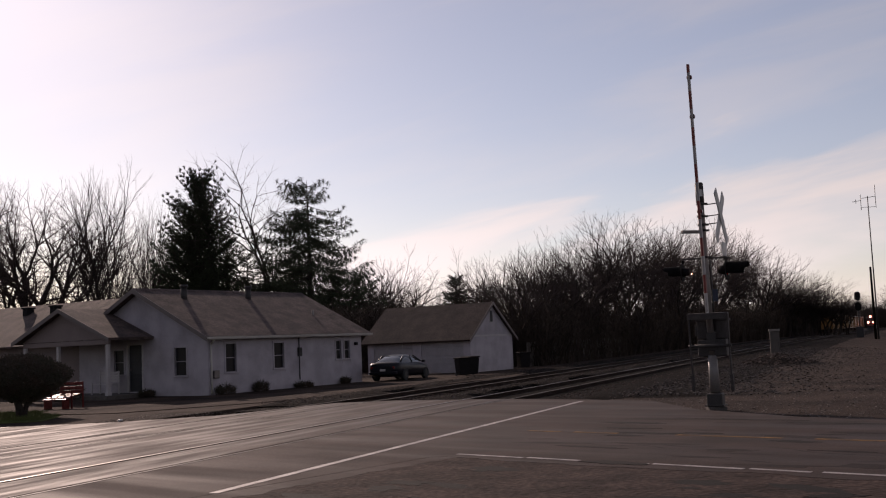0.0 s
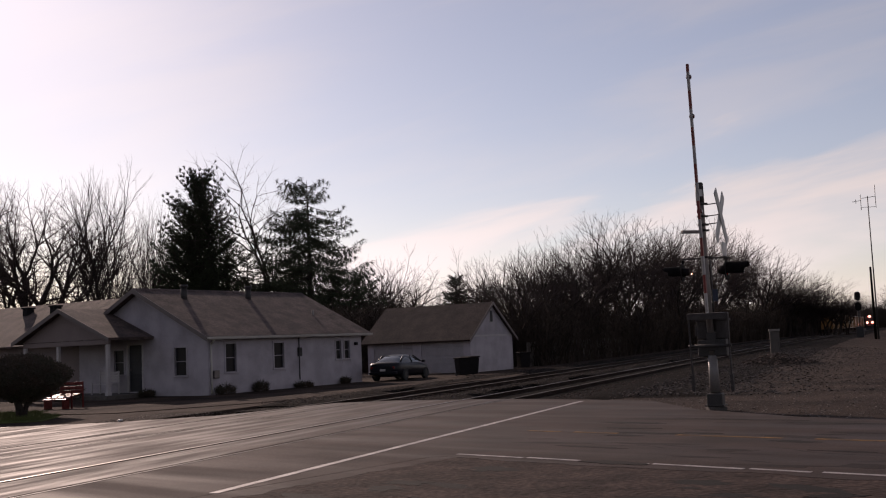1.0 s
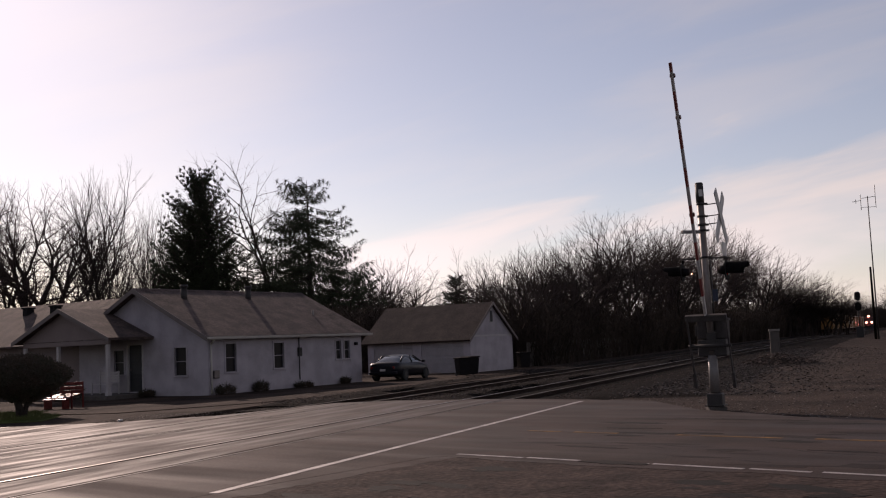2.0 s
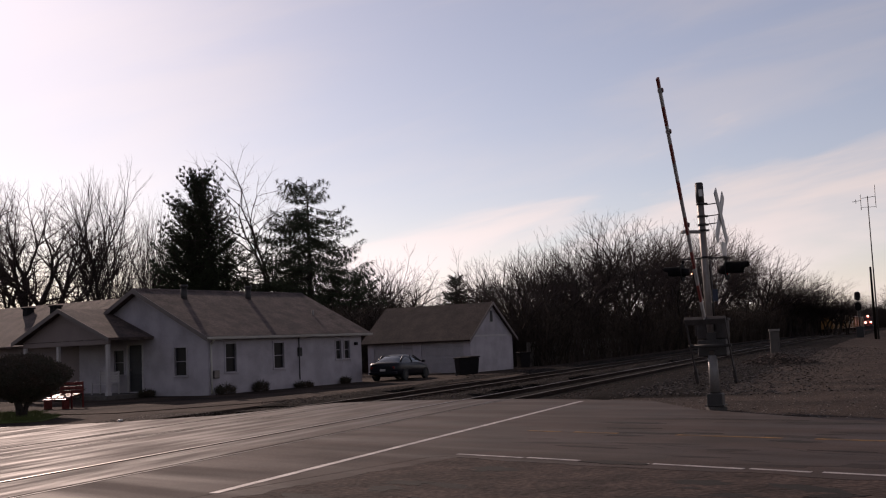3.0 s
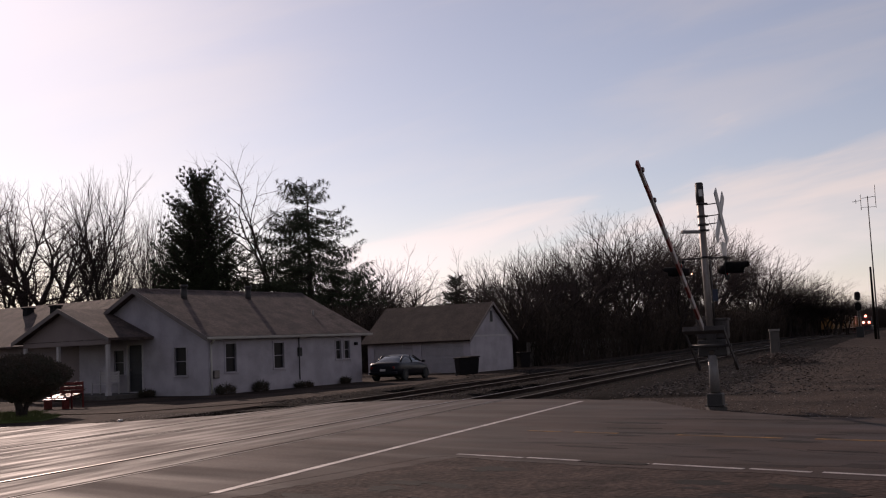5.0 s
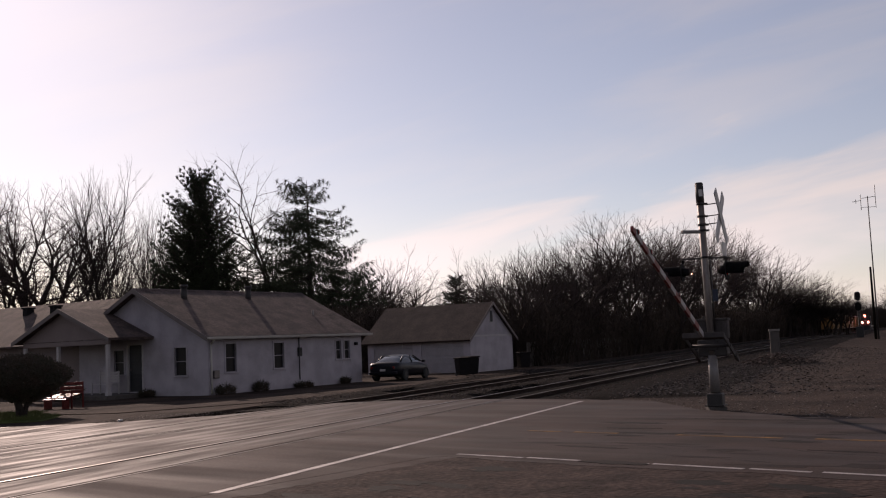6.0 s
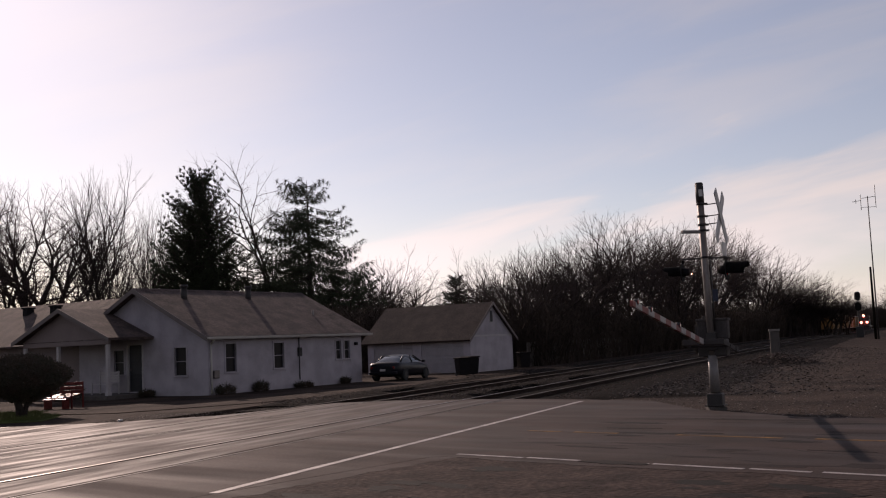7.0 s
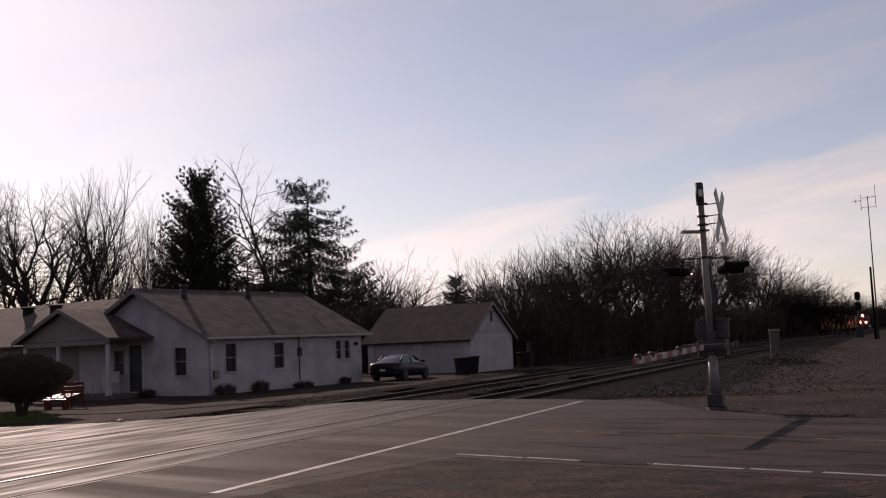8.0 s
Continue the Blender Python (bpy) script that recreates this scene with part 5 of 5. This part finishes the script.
for u, v, r, h, sd in ((0.5, -0.45, 0.38, 0.42, 1), (2.75, -0.3, 0.3, 0.45, 2), (5.5, -0.35, 0.42, 0.25, 3), (8.6, -0.3, 0.2, 0.3, 4), (-0.45, 3.2, 0.3, 0.3, 6), (-2.6, 6.1, 0.5, 0.8, 7), (-2.5, 5.3, 0.4, 0.75, 8)):
    small_bush(*house_xy(u, v), r, h, sd)

# ---- things round the house ----
M_CARPAINT = mat("dark_car_paint", (0.006, 0.006, 0.010), 0.35, 0.0, vary=0.1, scale=2, grain=60, bump=0, spec=0.2)
M_RUBBER = mat("tyre_rubber", (0.012, 0.012, 0.012), 0.8, vary=0.2, scale=5, grain=40, bump=0.1)
M_TAIL = glass("tail_lamp_glass", (0.16, 0.01, 0.008), 0.15)
M_CARGLASS = glass("car_glass", (0.03, 0.032, 0.036), 0.04)
M_BIN = mat("dark_plastic", (0.012, 0.010, 0.011), 0.85, vary=0.2, scale=4, grain=40, bump=0.05, spec=0.1)
M_REDWOOD = mat("red_stained_wood", (0.1, 0.019, 0.016), 0.42, vary=0.3, scale=3, grain=30, bump=0.2, spec=0.07)
M_OLDWOOD = mat("weathered_boards", (0.10, 0.085, 0.075), 0.9, vary=0.3, scale=1.5, grain=20, bump=0.4, rand=0.3)


def car():
    """A saloon with its tail to the camera; its own x points forward."""
    x, y = spot(701, 51.5), 51.5
    c = thing("car", pose(x, y, -0.05, 0, 0, 68) @ Matrix.Diagonal((0.93, 0.93, 0.86, 1)), "dark parked saloon car on the driveway", "car")
    # body lofted along x from cross-sections: half width at sill, belt; belt height
    secs = [(-2.28, 0.55, 0.6, 0.48, 0.8), (-2.22, 0.72, 0.76, 0.38, 0.93), (-2.1, 0.8, 0.84, 0.3, 1.02), (-1.8, 0.85, 0.88, 0.24, 1.05), (-1.3, 0.87, 0.9, 0.22, 1.04), (-0.6, 0.88, 0.91, 0.21, 1.0), (0.3, 0.88, 0.91, 0.21, 0.97), (1.0, 0.87, 0.89, 0.22, 0.93), (1.6, 0.84, 0.85, 0.23, 0.83), (2.0, 0.77, 0.77, 0.26, 0.72), (2.22, 0.62, 0.6, 0.34, 0.6)]
    bm = bmesh.new()
    rings = []
    for sx, ws, wb, z0, z1 in secs:
        half = [(0.0, z0 - 0.02), (ws * 0.8, z0), (ws * 0.95, z0 + 0.05), (ws, z0 + 0.16), (wb * 1.0, z0 + 0.5 * (z1 - z0)), (wb * 0.985, z0 + 0.72 * (z1 - z0)), (wb * 0.93, z1 - 0.05), (wb * 0.84, z1 - 0.012), (wb * 0.5, z1 + 0.02)]
        prof = half + [(0.0, z1 + 0.03)] + [(-py, pz) for py, pz in half[:0:-1]]
        rings.append([bm.verts.new((sx, py, pz)) for py, pz in prof])
    n = len(rings[0])
    for r0, r1 in zip(rings, rings[1:]):
        for i in range(n):
            bm.faces.new((r0[i], r0[(i + 1) % n], r1[(i + 1) % n], r1[i]))
    bm.faces.new(rings[0][::-1])
    bm.faces.new(rings[-1])
    bmesh.ops.recalc_face_normals(bm, faces=bm.faces)
    for f in bm.faces:
        f.smooth = len(f.verts) == 4
    body = part("body", bm, M_CARPAINT, c)
    # cabin: one arched shell, glass below, painted roof skin above
    arch = [(-1.95, 0.03), (-1.75, 0.13), (-1.4, 0.29), (-1.0, 0.41), (-0.6, 0.455), (-0.1, 0.46), (0.3, 0.42), (0.7, 0.31), (1.05, 0.16), (1.3, 0.03)]

    def shell(lo, hi, grow_by, first, last):
        bm = bmesh.new()
        rows = []
        for x0, rise in arch[first:last]:
            base_w = 0.8 - 0.05 * abs(x0 + 0.2)
            row = []
            for k in range(13):
                a = lo + (hi - lo) * k / 12
                w = base_w * (math.copysign(abs(math.cos(a)) ** 0.42, math.cos(a))) * (1 - 0.24 * math.sin(a) * min(1, rise / 0.4))
                row.append(bm.verts.new((x0, w * (1 + grow_by), 0.98 + (rise + grow_by) * math.sin(a) ** 0.75)))
            rows.append(row)
        for r0, r1 in zip(rows, rows[1:]):
            for i in range(12):
                f = bm.faces.new((r0[i], r1[i], r1[i + 1], r0[i + 1]))
                f.smooth = True
        bmesh.ops.recalc_face_normals(bm, faces=bm.faces)
        return bm

    part("glasshouse", shell(0.0, math.pi, 0.0, 0, 10), M_CARGLASS, c, "dark car windows reflecting the sky")
    part("roof", shell(0.75, math.pi - 0.75, 0.012, 3, 7), M_CARPAINT, c)
    for sgn in (-1, 1):
        for p0, p1, r in (((-1.6, 0.71 * sgn, 1.02), (-1.0, 0.6 * sgn, 1.36), 0.05), ((1.1, 0.73 * sgn, 1.0), (0.3, 0.6 * sgn, 1.37), 0.035), ((-0.3, 0.8 * sgn, 0.98), (-0.25, 0.63 * sgn, 1.4), 0.03)):
            part("pillar", bm_tube(p0, p1, r, None, 8), M_CARPAINT, c)
        part("tail_lamp", bm_box(-2.27, -2.1, 0.5 * sgn - 0.17, 0.5 * sgn + 0.2, 0.68, 0.82, 0.02), M_TAIL, c, "red tail lamp")
        part("mirror", bm_box(0.75, 0.9, 0.98 * sgn - 0.1, 0.98 * sgn + 0.08, 0.95, 1.08, 0.03), M_CARPAINT, c)
        for wx in (-1.35, 1.35):
            wheel = bm_tube((wx, 0.72 * sgn, 0.32), (wx, 0.92 * sgn, 0.32), 0.32, None, 24)
            w = part("wheel", wheel, M_RUBBER, c, "black tyre")
            part("rim", bm_tube((wx, 0.9 * sgn, 0.32), (wx, 0.935 * sgn, 0.32), 0.2, 0.17, 18), M_DARK_STEEL, w, "dull grey wheel rim")
    part("number_plate", bm_box(-2.29, -2.24, -0.16, 0.16, 0.56, 0.68, 0.004), M_SIGN_WHITE, c, "plain pale plate")
    part("bumper", bm_box(-2.3, -2.12, -0.8, 0.8, 0.36, 0.54, 0.05), M_CARPAINT, c)


def wheelie_bin(x, y, turn, s=1.0):
    b = thing("rubbish_bin", pose(x, y, -0.05, 0, 0, turn), "dark plastic rubbish bin beside the garage", "bin")
    bm = bmesh.new()
    bmesh.ops.create_cone(bm, cap_ends=True, segments=4, radius1=0.42 * s, radius2=0.52 * s, depth=0.9 * s, matrix=Matrix.Translation((0, 0, 0.51 * s)) @ Matrix.Rotation(radians(45), 4, "Z"))
    bmesh.ops.bevel(bm, geom=list(bm.edges), offset=0.03, segments=2, affect="EDGES")
    part("body", bm, M_BIN, b)
    part("lid", bm_box(-0.4 * s, 0.4 * s, -0.42 * s, 0.4 * s, 0.962 * s, 1.03 * s, 0.025), M_BIN, b)
    for sx in (-0.3, 0.3):
        part("wheel", bm_tube((sx * s, 0.3 * s, 0.1), (sx * s + 0.06, 0.3 * s, 0.1), 0.1, None, 16), M_RUBBER, b)


car()
wheelie_bin(spot(810, 52.6), 52.6, 25, 0.92)
wheelie_bin(spot(824, 53.6), 53.6, 31, 0.95)
wheelie_bin(spot(917, 62.0), 62.0, 20, 0.95)


def picnic_bench():
    """A slatted bench whose glossy slats lean back towards the light."""
    t = thing("garden_bench", pose(spot(112, 36), 36, -0.05, 0, 0, -20), "glossy red slatted garden bench catching the sun", "bench")
    for k in range(3):
        slat = bm_box(-0.5, 0.5, -0.028, 0.028, -0.014, 0.014, 0.006)
        bmesh.ops.transform(slat, matrix=pose(0, -0.22 + k * 0.15, 0.42 + 0.03 * k, 16, 0, 0), verts=slat.verts)
        part("seat_slat", slat, M_REDWOOD, t)
    for k in range(3):
        slat = bm_box(-0.5, 0.5, -0.014, 0.014, -0.055, 0.055, 0.012)
        bmesh.ops.transform(slat, matrix=pose(0, 0.24 + 0.03 * k, 0.55 + k * 0.15, -14, 0, 0), verts=slat.verts)
        part("back_slat", slat, M_REDWOOD, t)
    for xx in (-0.46, 0.42):
        part("arm_rest", bm_box(xx, xx + 0.05, -0.3, 0.26, 0.6, 0.64, 0.012), M_REDWOOD, t)
        part("leg", bm_box(xx, xx + 0.05, -0.28, -0.23, 0.0, 0.6, 0.01), M_REDWOOD, t)
        part("leg", bm_box(xx, xx + 0.05, 0.3, 0.35, 0.0, 0.92, 0.01), M_REDWOOD, t)
    low = thing("garden_bench", pose(spot(95, 35.6), 35.6, -0.05, 0, 0, -20), "low red wooden garden bench beside the shrub", "bench")
    for k in range(2):
        slat = bm_box(-0.5, 0.5, -0.04, 0.04, -0.016, 0.016, 0.008)
        bmesh.ops.transform(slat, matrix=pose(0, -0.1 + k * 0.2, 0.33 + 0.05 * k, 16, 0, 0), verts=slat.verts)
        part("seat_slat", slat, M_REDWOOD, low)
    for xx in (-0.42, 0.36):
        part("leg", bm_box(xx, xx + 0.06, -0.16, 0.16, 0.0, 0.335, 0.01), M_REDWOOD, low)


def porch_chair():
    t = thing("porch_bench", HOUSE_POSE @ pose(-0.95, 5.3, 0.1), "white slatted porch bench by the front door", "bench")
    for k in range(4):
        part("seat_slat", bm_box(-0.25 + k * 0.12, -0.15 + k * 0.12, -0.75, 0.55, 0.42, 0.45, 0.005), M_TRIM, t)
    for k in range(4):
        part("back_slat", bm_box(0.22, 0.25, -0.75, 0.55, 0.5 + k * 0.12, 0.59 + k * 0.12, 0.005), M_TRIM, t)
    for yy in (-0.72, 0.47):
        for xx in (-0.24, 0.2):
            part("leg", bm_box(xx, xx + 0.05, yy, yy + 0.05, 0.0, 0.5 if xx < 0 else 0.98, 0.006), M_TRIM, t)


picnic_bench()
porch_chair()


def board_fence():
    f = thing("fence", pose(0, 0, 0), "weathered vertical board fence below the trees", "fence")
    p0, p1 = Vector((spot(925, 66), 66, 0)), Vector((spot(1090, 88), 88, 0))
    n = 70
    d = (p1 - p0).normalized()
    ang = math.degrees(math.atan2(d.y, d.x))
    board = None
    qq = random.Random(8)
    for k in range(n):
        p = p0.lerp(p1, k / n)
        if board is None:
            ob = part("board", bm_box(-0.14, 0.14, -0.012, 0.012, 0, 1.6, 0.004), M_OLDWOOD, f)
            board = ob.data
        else:
            ob = new("board", board)
            ob.parent = f
        ob.matrix_basis = pose(p.x, p.y, -0.09 + qq.uniform(-0.04, 0.04), 0, qq.uniform(-1.5, 1.5), ang)
    for z in (0.35, 1.25):
        a, b = p0 + Vector((0, 0.03, z)), p1 + Vector((0, 0.03, z))
        part("fence_rail", bm_tube(a, b, 0.04, None, 6), M_OLDWOOD, f)


board_fence()


# ---- railway lineside ----
def signal_case():
    m = pose(16.85, 52.6, -0.07, 0, 0, -math.degrees(TH) + 8) @ Matrix.Diagonal((0.82, 0.82, 1, 1))
    c = thing("signal_case", m, "grey metal trackside equipment case on a plinth", "equipment case")
    part("plinth", bm_box(-0.34, 0.34, -0.3, 0.3, 0, 0.3, 0.02), M_CONCRETE, c)
    part("body", bm_box(-0.28, 0.28, -0.24, 0.24, 0.3, 1.62, 0.015), M_CONCRETE, c)
    part("door", bm_box(-0.25, 0.25, -0.262, -0.244, 0.36, 1.56, 0.008), M_CONCRETE, c)
    part("lid", bm_box(-0.33, 0.33, -0.29, 0.29, 1.622, 1.74, 0.02), M_GALV, c, "pale sheet-metal lid")
    part("handle", bm_box(0.17, 0.2, -0.29, -0.262, 0.9, 1.06, 0.004), M_DARK_STEEL, c)


signal_case()


def rubble_place(q):
    a, r = q.uniform(0, math.tau), q.random() ** 0.6
    x, y = 16.4 + math.cos(a) * 1.9 * r, 51.0 + math.sin(a) * 2.6 * r
    return x, y, -0.05 + 0.55 * (1 - r) ** 0.8


bm = bmesh.new()
cols = []
for i in range(22):
    rowv = []
    for j in range(22):
        x, y = (i / 21 * 2 - 1) * 2.4, (j / 21 * 2 - 1) * 3.2
        r = min(1, math.hypot(x / 2.4, y / 3.2))
        rowv.append(bm.verts.new((16.4 + x, 51.0 + y, -0.09 + 0.42 * (1 - r) ** 1.2 + 0.05 * noise.noise((x * 2, y * 2, 1)) * (1 - r))))
    cols.append(rowv)
for i in range(21):
    for j in range(21):
        bm.faces.new((cols[i][j], cols[i + 1][j], cols[i + 1][j + 1], cols[i][j + 1]))
tagged(link("rubble_mound", bm, M_BALLAST), "low mound of dark stone and earth", "mound", kind="structure")
scatter_stones("rubble", 900, rubble_place, 0.08, M_BALLAST_STONE, "broken stone heaped round the equipment case")


def block_signal():
    x, y = 60.65, 150
    s = thing("block_signal", pose(x, y, -0.07, 0, 0, -math.degrees(TH)), "tall railway block signal with two black heads", "railway signal")
    part("mast", bm_tube((0, 0, 0), (0, 0, 6.6), 0.09, None, 12), M_DARK_STEEL, s)
    for z in (4.75, 6.3):
        h = bm_tube((0, -0.16, z), (0, -0.1, z), 0.42, None, 24)
        bm_box(-0.42, 0.42, -0.16, -0.1, z - 0.42, z, 0.02, h)
        bm_tube((0, -0.16, z - 0.42), (0, -0.1, z - 0.42), 0.42, None, 24, h)
        head = part("signal_head", h, M_BLACK, s, "black signal backboard")
        for k in range(2):
            part("hood", bm_tube((0, -0.55, z + 0.05 - k * 0.5), (0, -0.16, z + 0.05 - k * 0.5), 0.16, None, 14), M_BLACK, head)
    lad = bmesh.new()
    for sx in (-0.2, 0.2):
        bm_tube((sx, 0.5, 0), (sx, 0.3, 5.6), 0.025, None, 6, lad)
    for k in range(14):
        bm_tube((-0.2, 0.5 - 0.2 * k / 14, 0.3 + k * 0.38), (0.2, 0.5 - 0.2 * k / 14, 0.3 + k * 0.38), 0.018, None, 6, lad)
    part("ladder", lad, M_GALV, s)
    part("platform", bm_box(-0.5, 0.5, -0.1, 0.6, 5.2, 5.26, 0.01), M_GALV, s)
    part("cabinet", bm_box(-0.5, 0.5, -0.4, 0.4, 0, 1.6, 0.03), M_DARK_STEEL, s)


block_signal()


def antenna_tower():
    t = thing("antenna_mast", pose(51.5, 122, -0.07), "thin tall antenna mast with dipole elements", "antenna mast")
    part("pole", bm_tube((0, 0, 0), (-0.0, 0, 17.3), 0.10, 0.05, 10), M_DARK_STEEL, t)
    part("boom", bm_tube((-0.9, 0, 17.0), (1.0, 0, 17.2), 0.03, None, 8), M_GALV, t)
    part("boom", bm_tube((-0.8, 0, 15.9), (0.9, 0, 15.95), 0.025, None, 8), M_GALV, t)
    for xx, z0, z1 in ((-0.85, 13.4 + 2.2, 17.5), (0.95, 15.8, 18.6), (-1.45, 16.4, 16.9)):
        part("dipole", bm_tube((xx, 0, z0), (xx, 0, z1), 0.035, None, 8), M_GALV, t)
    part("boom", bm_tube((-1.9, 0, 16.6), (-0.85, 0, 16.75), 0.025, None, 8), M_GALV, t)
    p = thing("wooden_pole", pose(52.0, 124, -0.07), "short dark wooden utility pole", "pole")
    part("shaft", bm_tube((0, 0, 0), (0, 0, 8.8), 0.17, 0.12, 12), M_TIE, p)


antenna_tower()
h = thing("equipment_hut", pose(52.8, 118, -0.07, 0, 0, -20), "small pale railway equipment hut", "hut")
part("body", bm_box(-0.9, 0.9, -0.9, 0.9, 0, 2.3, 0.03), M_ALU, h)
part("roof", bm_box(-1.0, 1.0, -1.0, 1.0, 2.302, 2.42, 0.03), M_GALV, h)

M_LOCO = mat("dark_locomotive_paint", (0.02, 0.02, 0.022), 0.5, vary=0.3, scale=1, grain=10, bump=0.05)
M_YELLOW = mat("yellow_car_paint", (0.2, 0.095, 0.025), 0.35, vary=0.35, scale=0.7, grain=6, bump=0.1)


def locomotive():
    tr = thing("locomotive", TRACK_POSE @ pose(-10.7 + bend(395), 395, 0, 0, 0, -1.55), "distant dark freight locomotive with three lit headlights", "locomotive")
    part("frame", bm_box(-1.5, 1.5, 0, 21, 1.2, 1.55, 0.04), M_LOCO, tr)
    part("nose", bm_box(-1.25, 1.25, 1.3, 3.0, 1.55, 3.2, 0.2), M_LOCO, tr)
    cab = part("cab", bm_box(-1.55, 1.55, 3.0, 5.6, 1.55, 4.55, 0.15), M_LOCO, tr)
    for sx in (-1, 1):
        part("windscreen", bm_box(0.75 * sx - 0.5, 0.75 * sx + 0.5, 2.97, 2.999, 3.35, 4.05, 0.01), M_CARGLASS, cab)
    part("hood", bm_box(-1.0, 1.0, 5.6, 20.5, 1.55, 4.4, 0.12), M_LOCO, tr)
    part("plough", tri_prism([(-1.4, 0.0, 0.1), (1.4, 0.0, 0.1), (1.4, 0.5, 1.15), (-1.4, 0.5, 1.15)], (0, 0.25, 0)), M_LOCO, tr)
    for y in (3.2, 16.8):
        bogie = bm_box(-1.25, 1.25, y - 1.8, y + 2.2, 0.45, 1.0, 0.05)
        bg_part = part("bogie", bogie, M_LOCO, tr)
        for k in range(3):
            for sx in (-0.75, 0.75):
                part("wheel", bm_tube((sx - 0.06, y - 1.4 + k * 1.6, 0.5), (sx + 0.06, y - 1.4 + k * 1.6, 0.5), 0.5, None, 18), M_RUST, bg_part)
    part("coupler", bm_box(-0.2, 0.2, -0.6, 0.3, 0.75, 1.05, 0.04), M_LOCO, tr)
    for name, sx, z, r in (("headlight", -0.15, 4.72, 0.36), ("ditch_light", -0.85, 2.6, 0.32), ("ditch_light", 0.85, 2.6, 0.32)):
        part(name, bm_tube((sx, -0.25 if z < 3 else 2.6, z), (sx, 0.0 if z < 3 else 3.2, z), r, None, 18), M_HEADLIGHT, tr, "bright lit lamp")
        part("lamp_bracket", bm_box(sx - 0.1, sx + 0.1, 0.0 if z < 3 else 3.0, 0.12 if z < 3 else 3.3, 1.5 if z < 3 else 4.4, z, 0.01), M_LOCO, tr)
    return tr


TRAIN = locomotive()


def freight_car(s):
    c = thing("freight_car", TRACK_POSE @ pose(-15.1 + bend(s), s, 0, 0, 0, -1.5), "yellow-brown boxcar standing on the far track", "freight car", "standing freight cars")
    part("body", bm_box(-1.5, 1.5, -8, 8, 1.1, 4.6, 0.06), M_YELLOW, c)
    part("roof", bm_box(-1.55, 1.55, -8.05, 8.05, 4.602, 4.75, 0.04), M_GALV, c)
    for k in range(15):
        part("rib", bm_box(1.502, 1.56, -7.6 + k * 1.08, -7.48 + k * 1.08, 1.2, 4.5), M_YELLOW, c)
    part("door", bm_box(1.57, 1.63, -1.5, 1.5, 1.2, 4.3, 0.01), M_YELLOW, c)
    for y in (-5.8, 5.8):
        b = part("bogie", bm_box(-1.1, 1.1, y - 1.2, y + 1.2, 0.4, 1.08, 0.05), M_RUST, c)
        for dy in (-0.85, 0.85):
            for sx in (-0.75, 0.75):
                part("wheel", bm_tube((sx - 0.06, y + dy, 0.42), (sx + 0.06, y + dy, 0.42), 0.42, None, 16), M_RUST, b)
    return c


CAR = freight_car(265)
for k in range(1, 9):
    s = 265 + k * 17.2
    copy_thing(CAR, TRACK_POSE @ pose(-15.1 + bend(s), s, 0, 0, 0, -1.5))


# ---- grass blades on the lawn ----
def grass_blades(count):
    qq = random.Random(64)
    vs, fs = [], []
    while len(fs) < count:
        x, y = qq.uniform(-22, -11.7), qq.uniform(29.15, 34.5)
        if y > 29.2 + (x + 26) * 0.05 + 4.6 or (x > -13.4 and y > 31.2 + (-11.8 - x) * 1.3):
            continue
        h, a = qq.uniform(0.04, 0.13), qq.uniform(0, math.tau)
        w = Vector((math.cos(a), math.sin(a), 0)) * qq.uniform(0.004, 0.009)
        p = Vector((x, y, -0.05))
        k = len(vs)
        vs.extend([tuple(p - w), tuple(p + w), tuple(p + Vector((qq.gauss(0, 0.03), qq.gauss(0, 0.03), h)))])
        fs.append((k, k + 1, k + 2))
    me = bpy.data.meshes.new("grass")
    me.from_pydata(vs, [], fs)
    me.materials.append(M_GRASS)
    tagged(new("grass", me), "short winter grass on the lawn", "grass", kind="stuff")


grass_blades(30000)


def motions():
    rows = []
    for t, ang in ARM_ANGLES:
        rows.append((t, Matrix.Translation((-0.124, -0.272, 1.36)) @ Matrix.Rotation(radians(PHI), 4, "Z") @ Matrix.Rotation(radians(-ang), 4, "Y")))
    walk(ARM, rows)
    walk(TRAIN, [(t, TRACK_POSE @ pose(-10.7 + bend(395 - 7.2 * t), 395 - 7.2 * t, 0, 0, 0, -1.55)) for t in (0, 2, 4, 6, 8)])


motions()
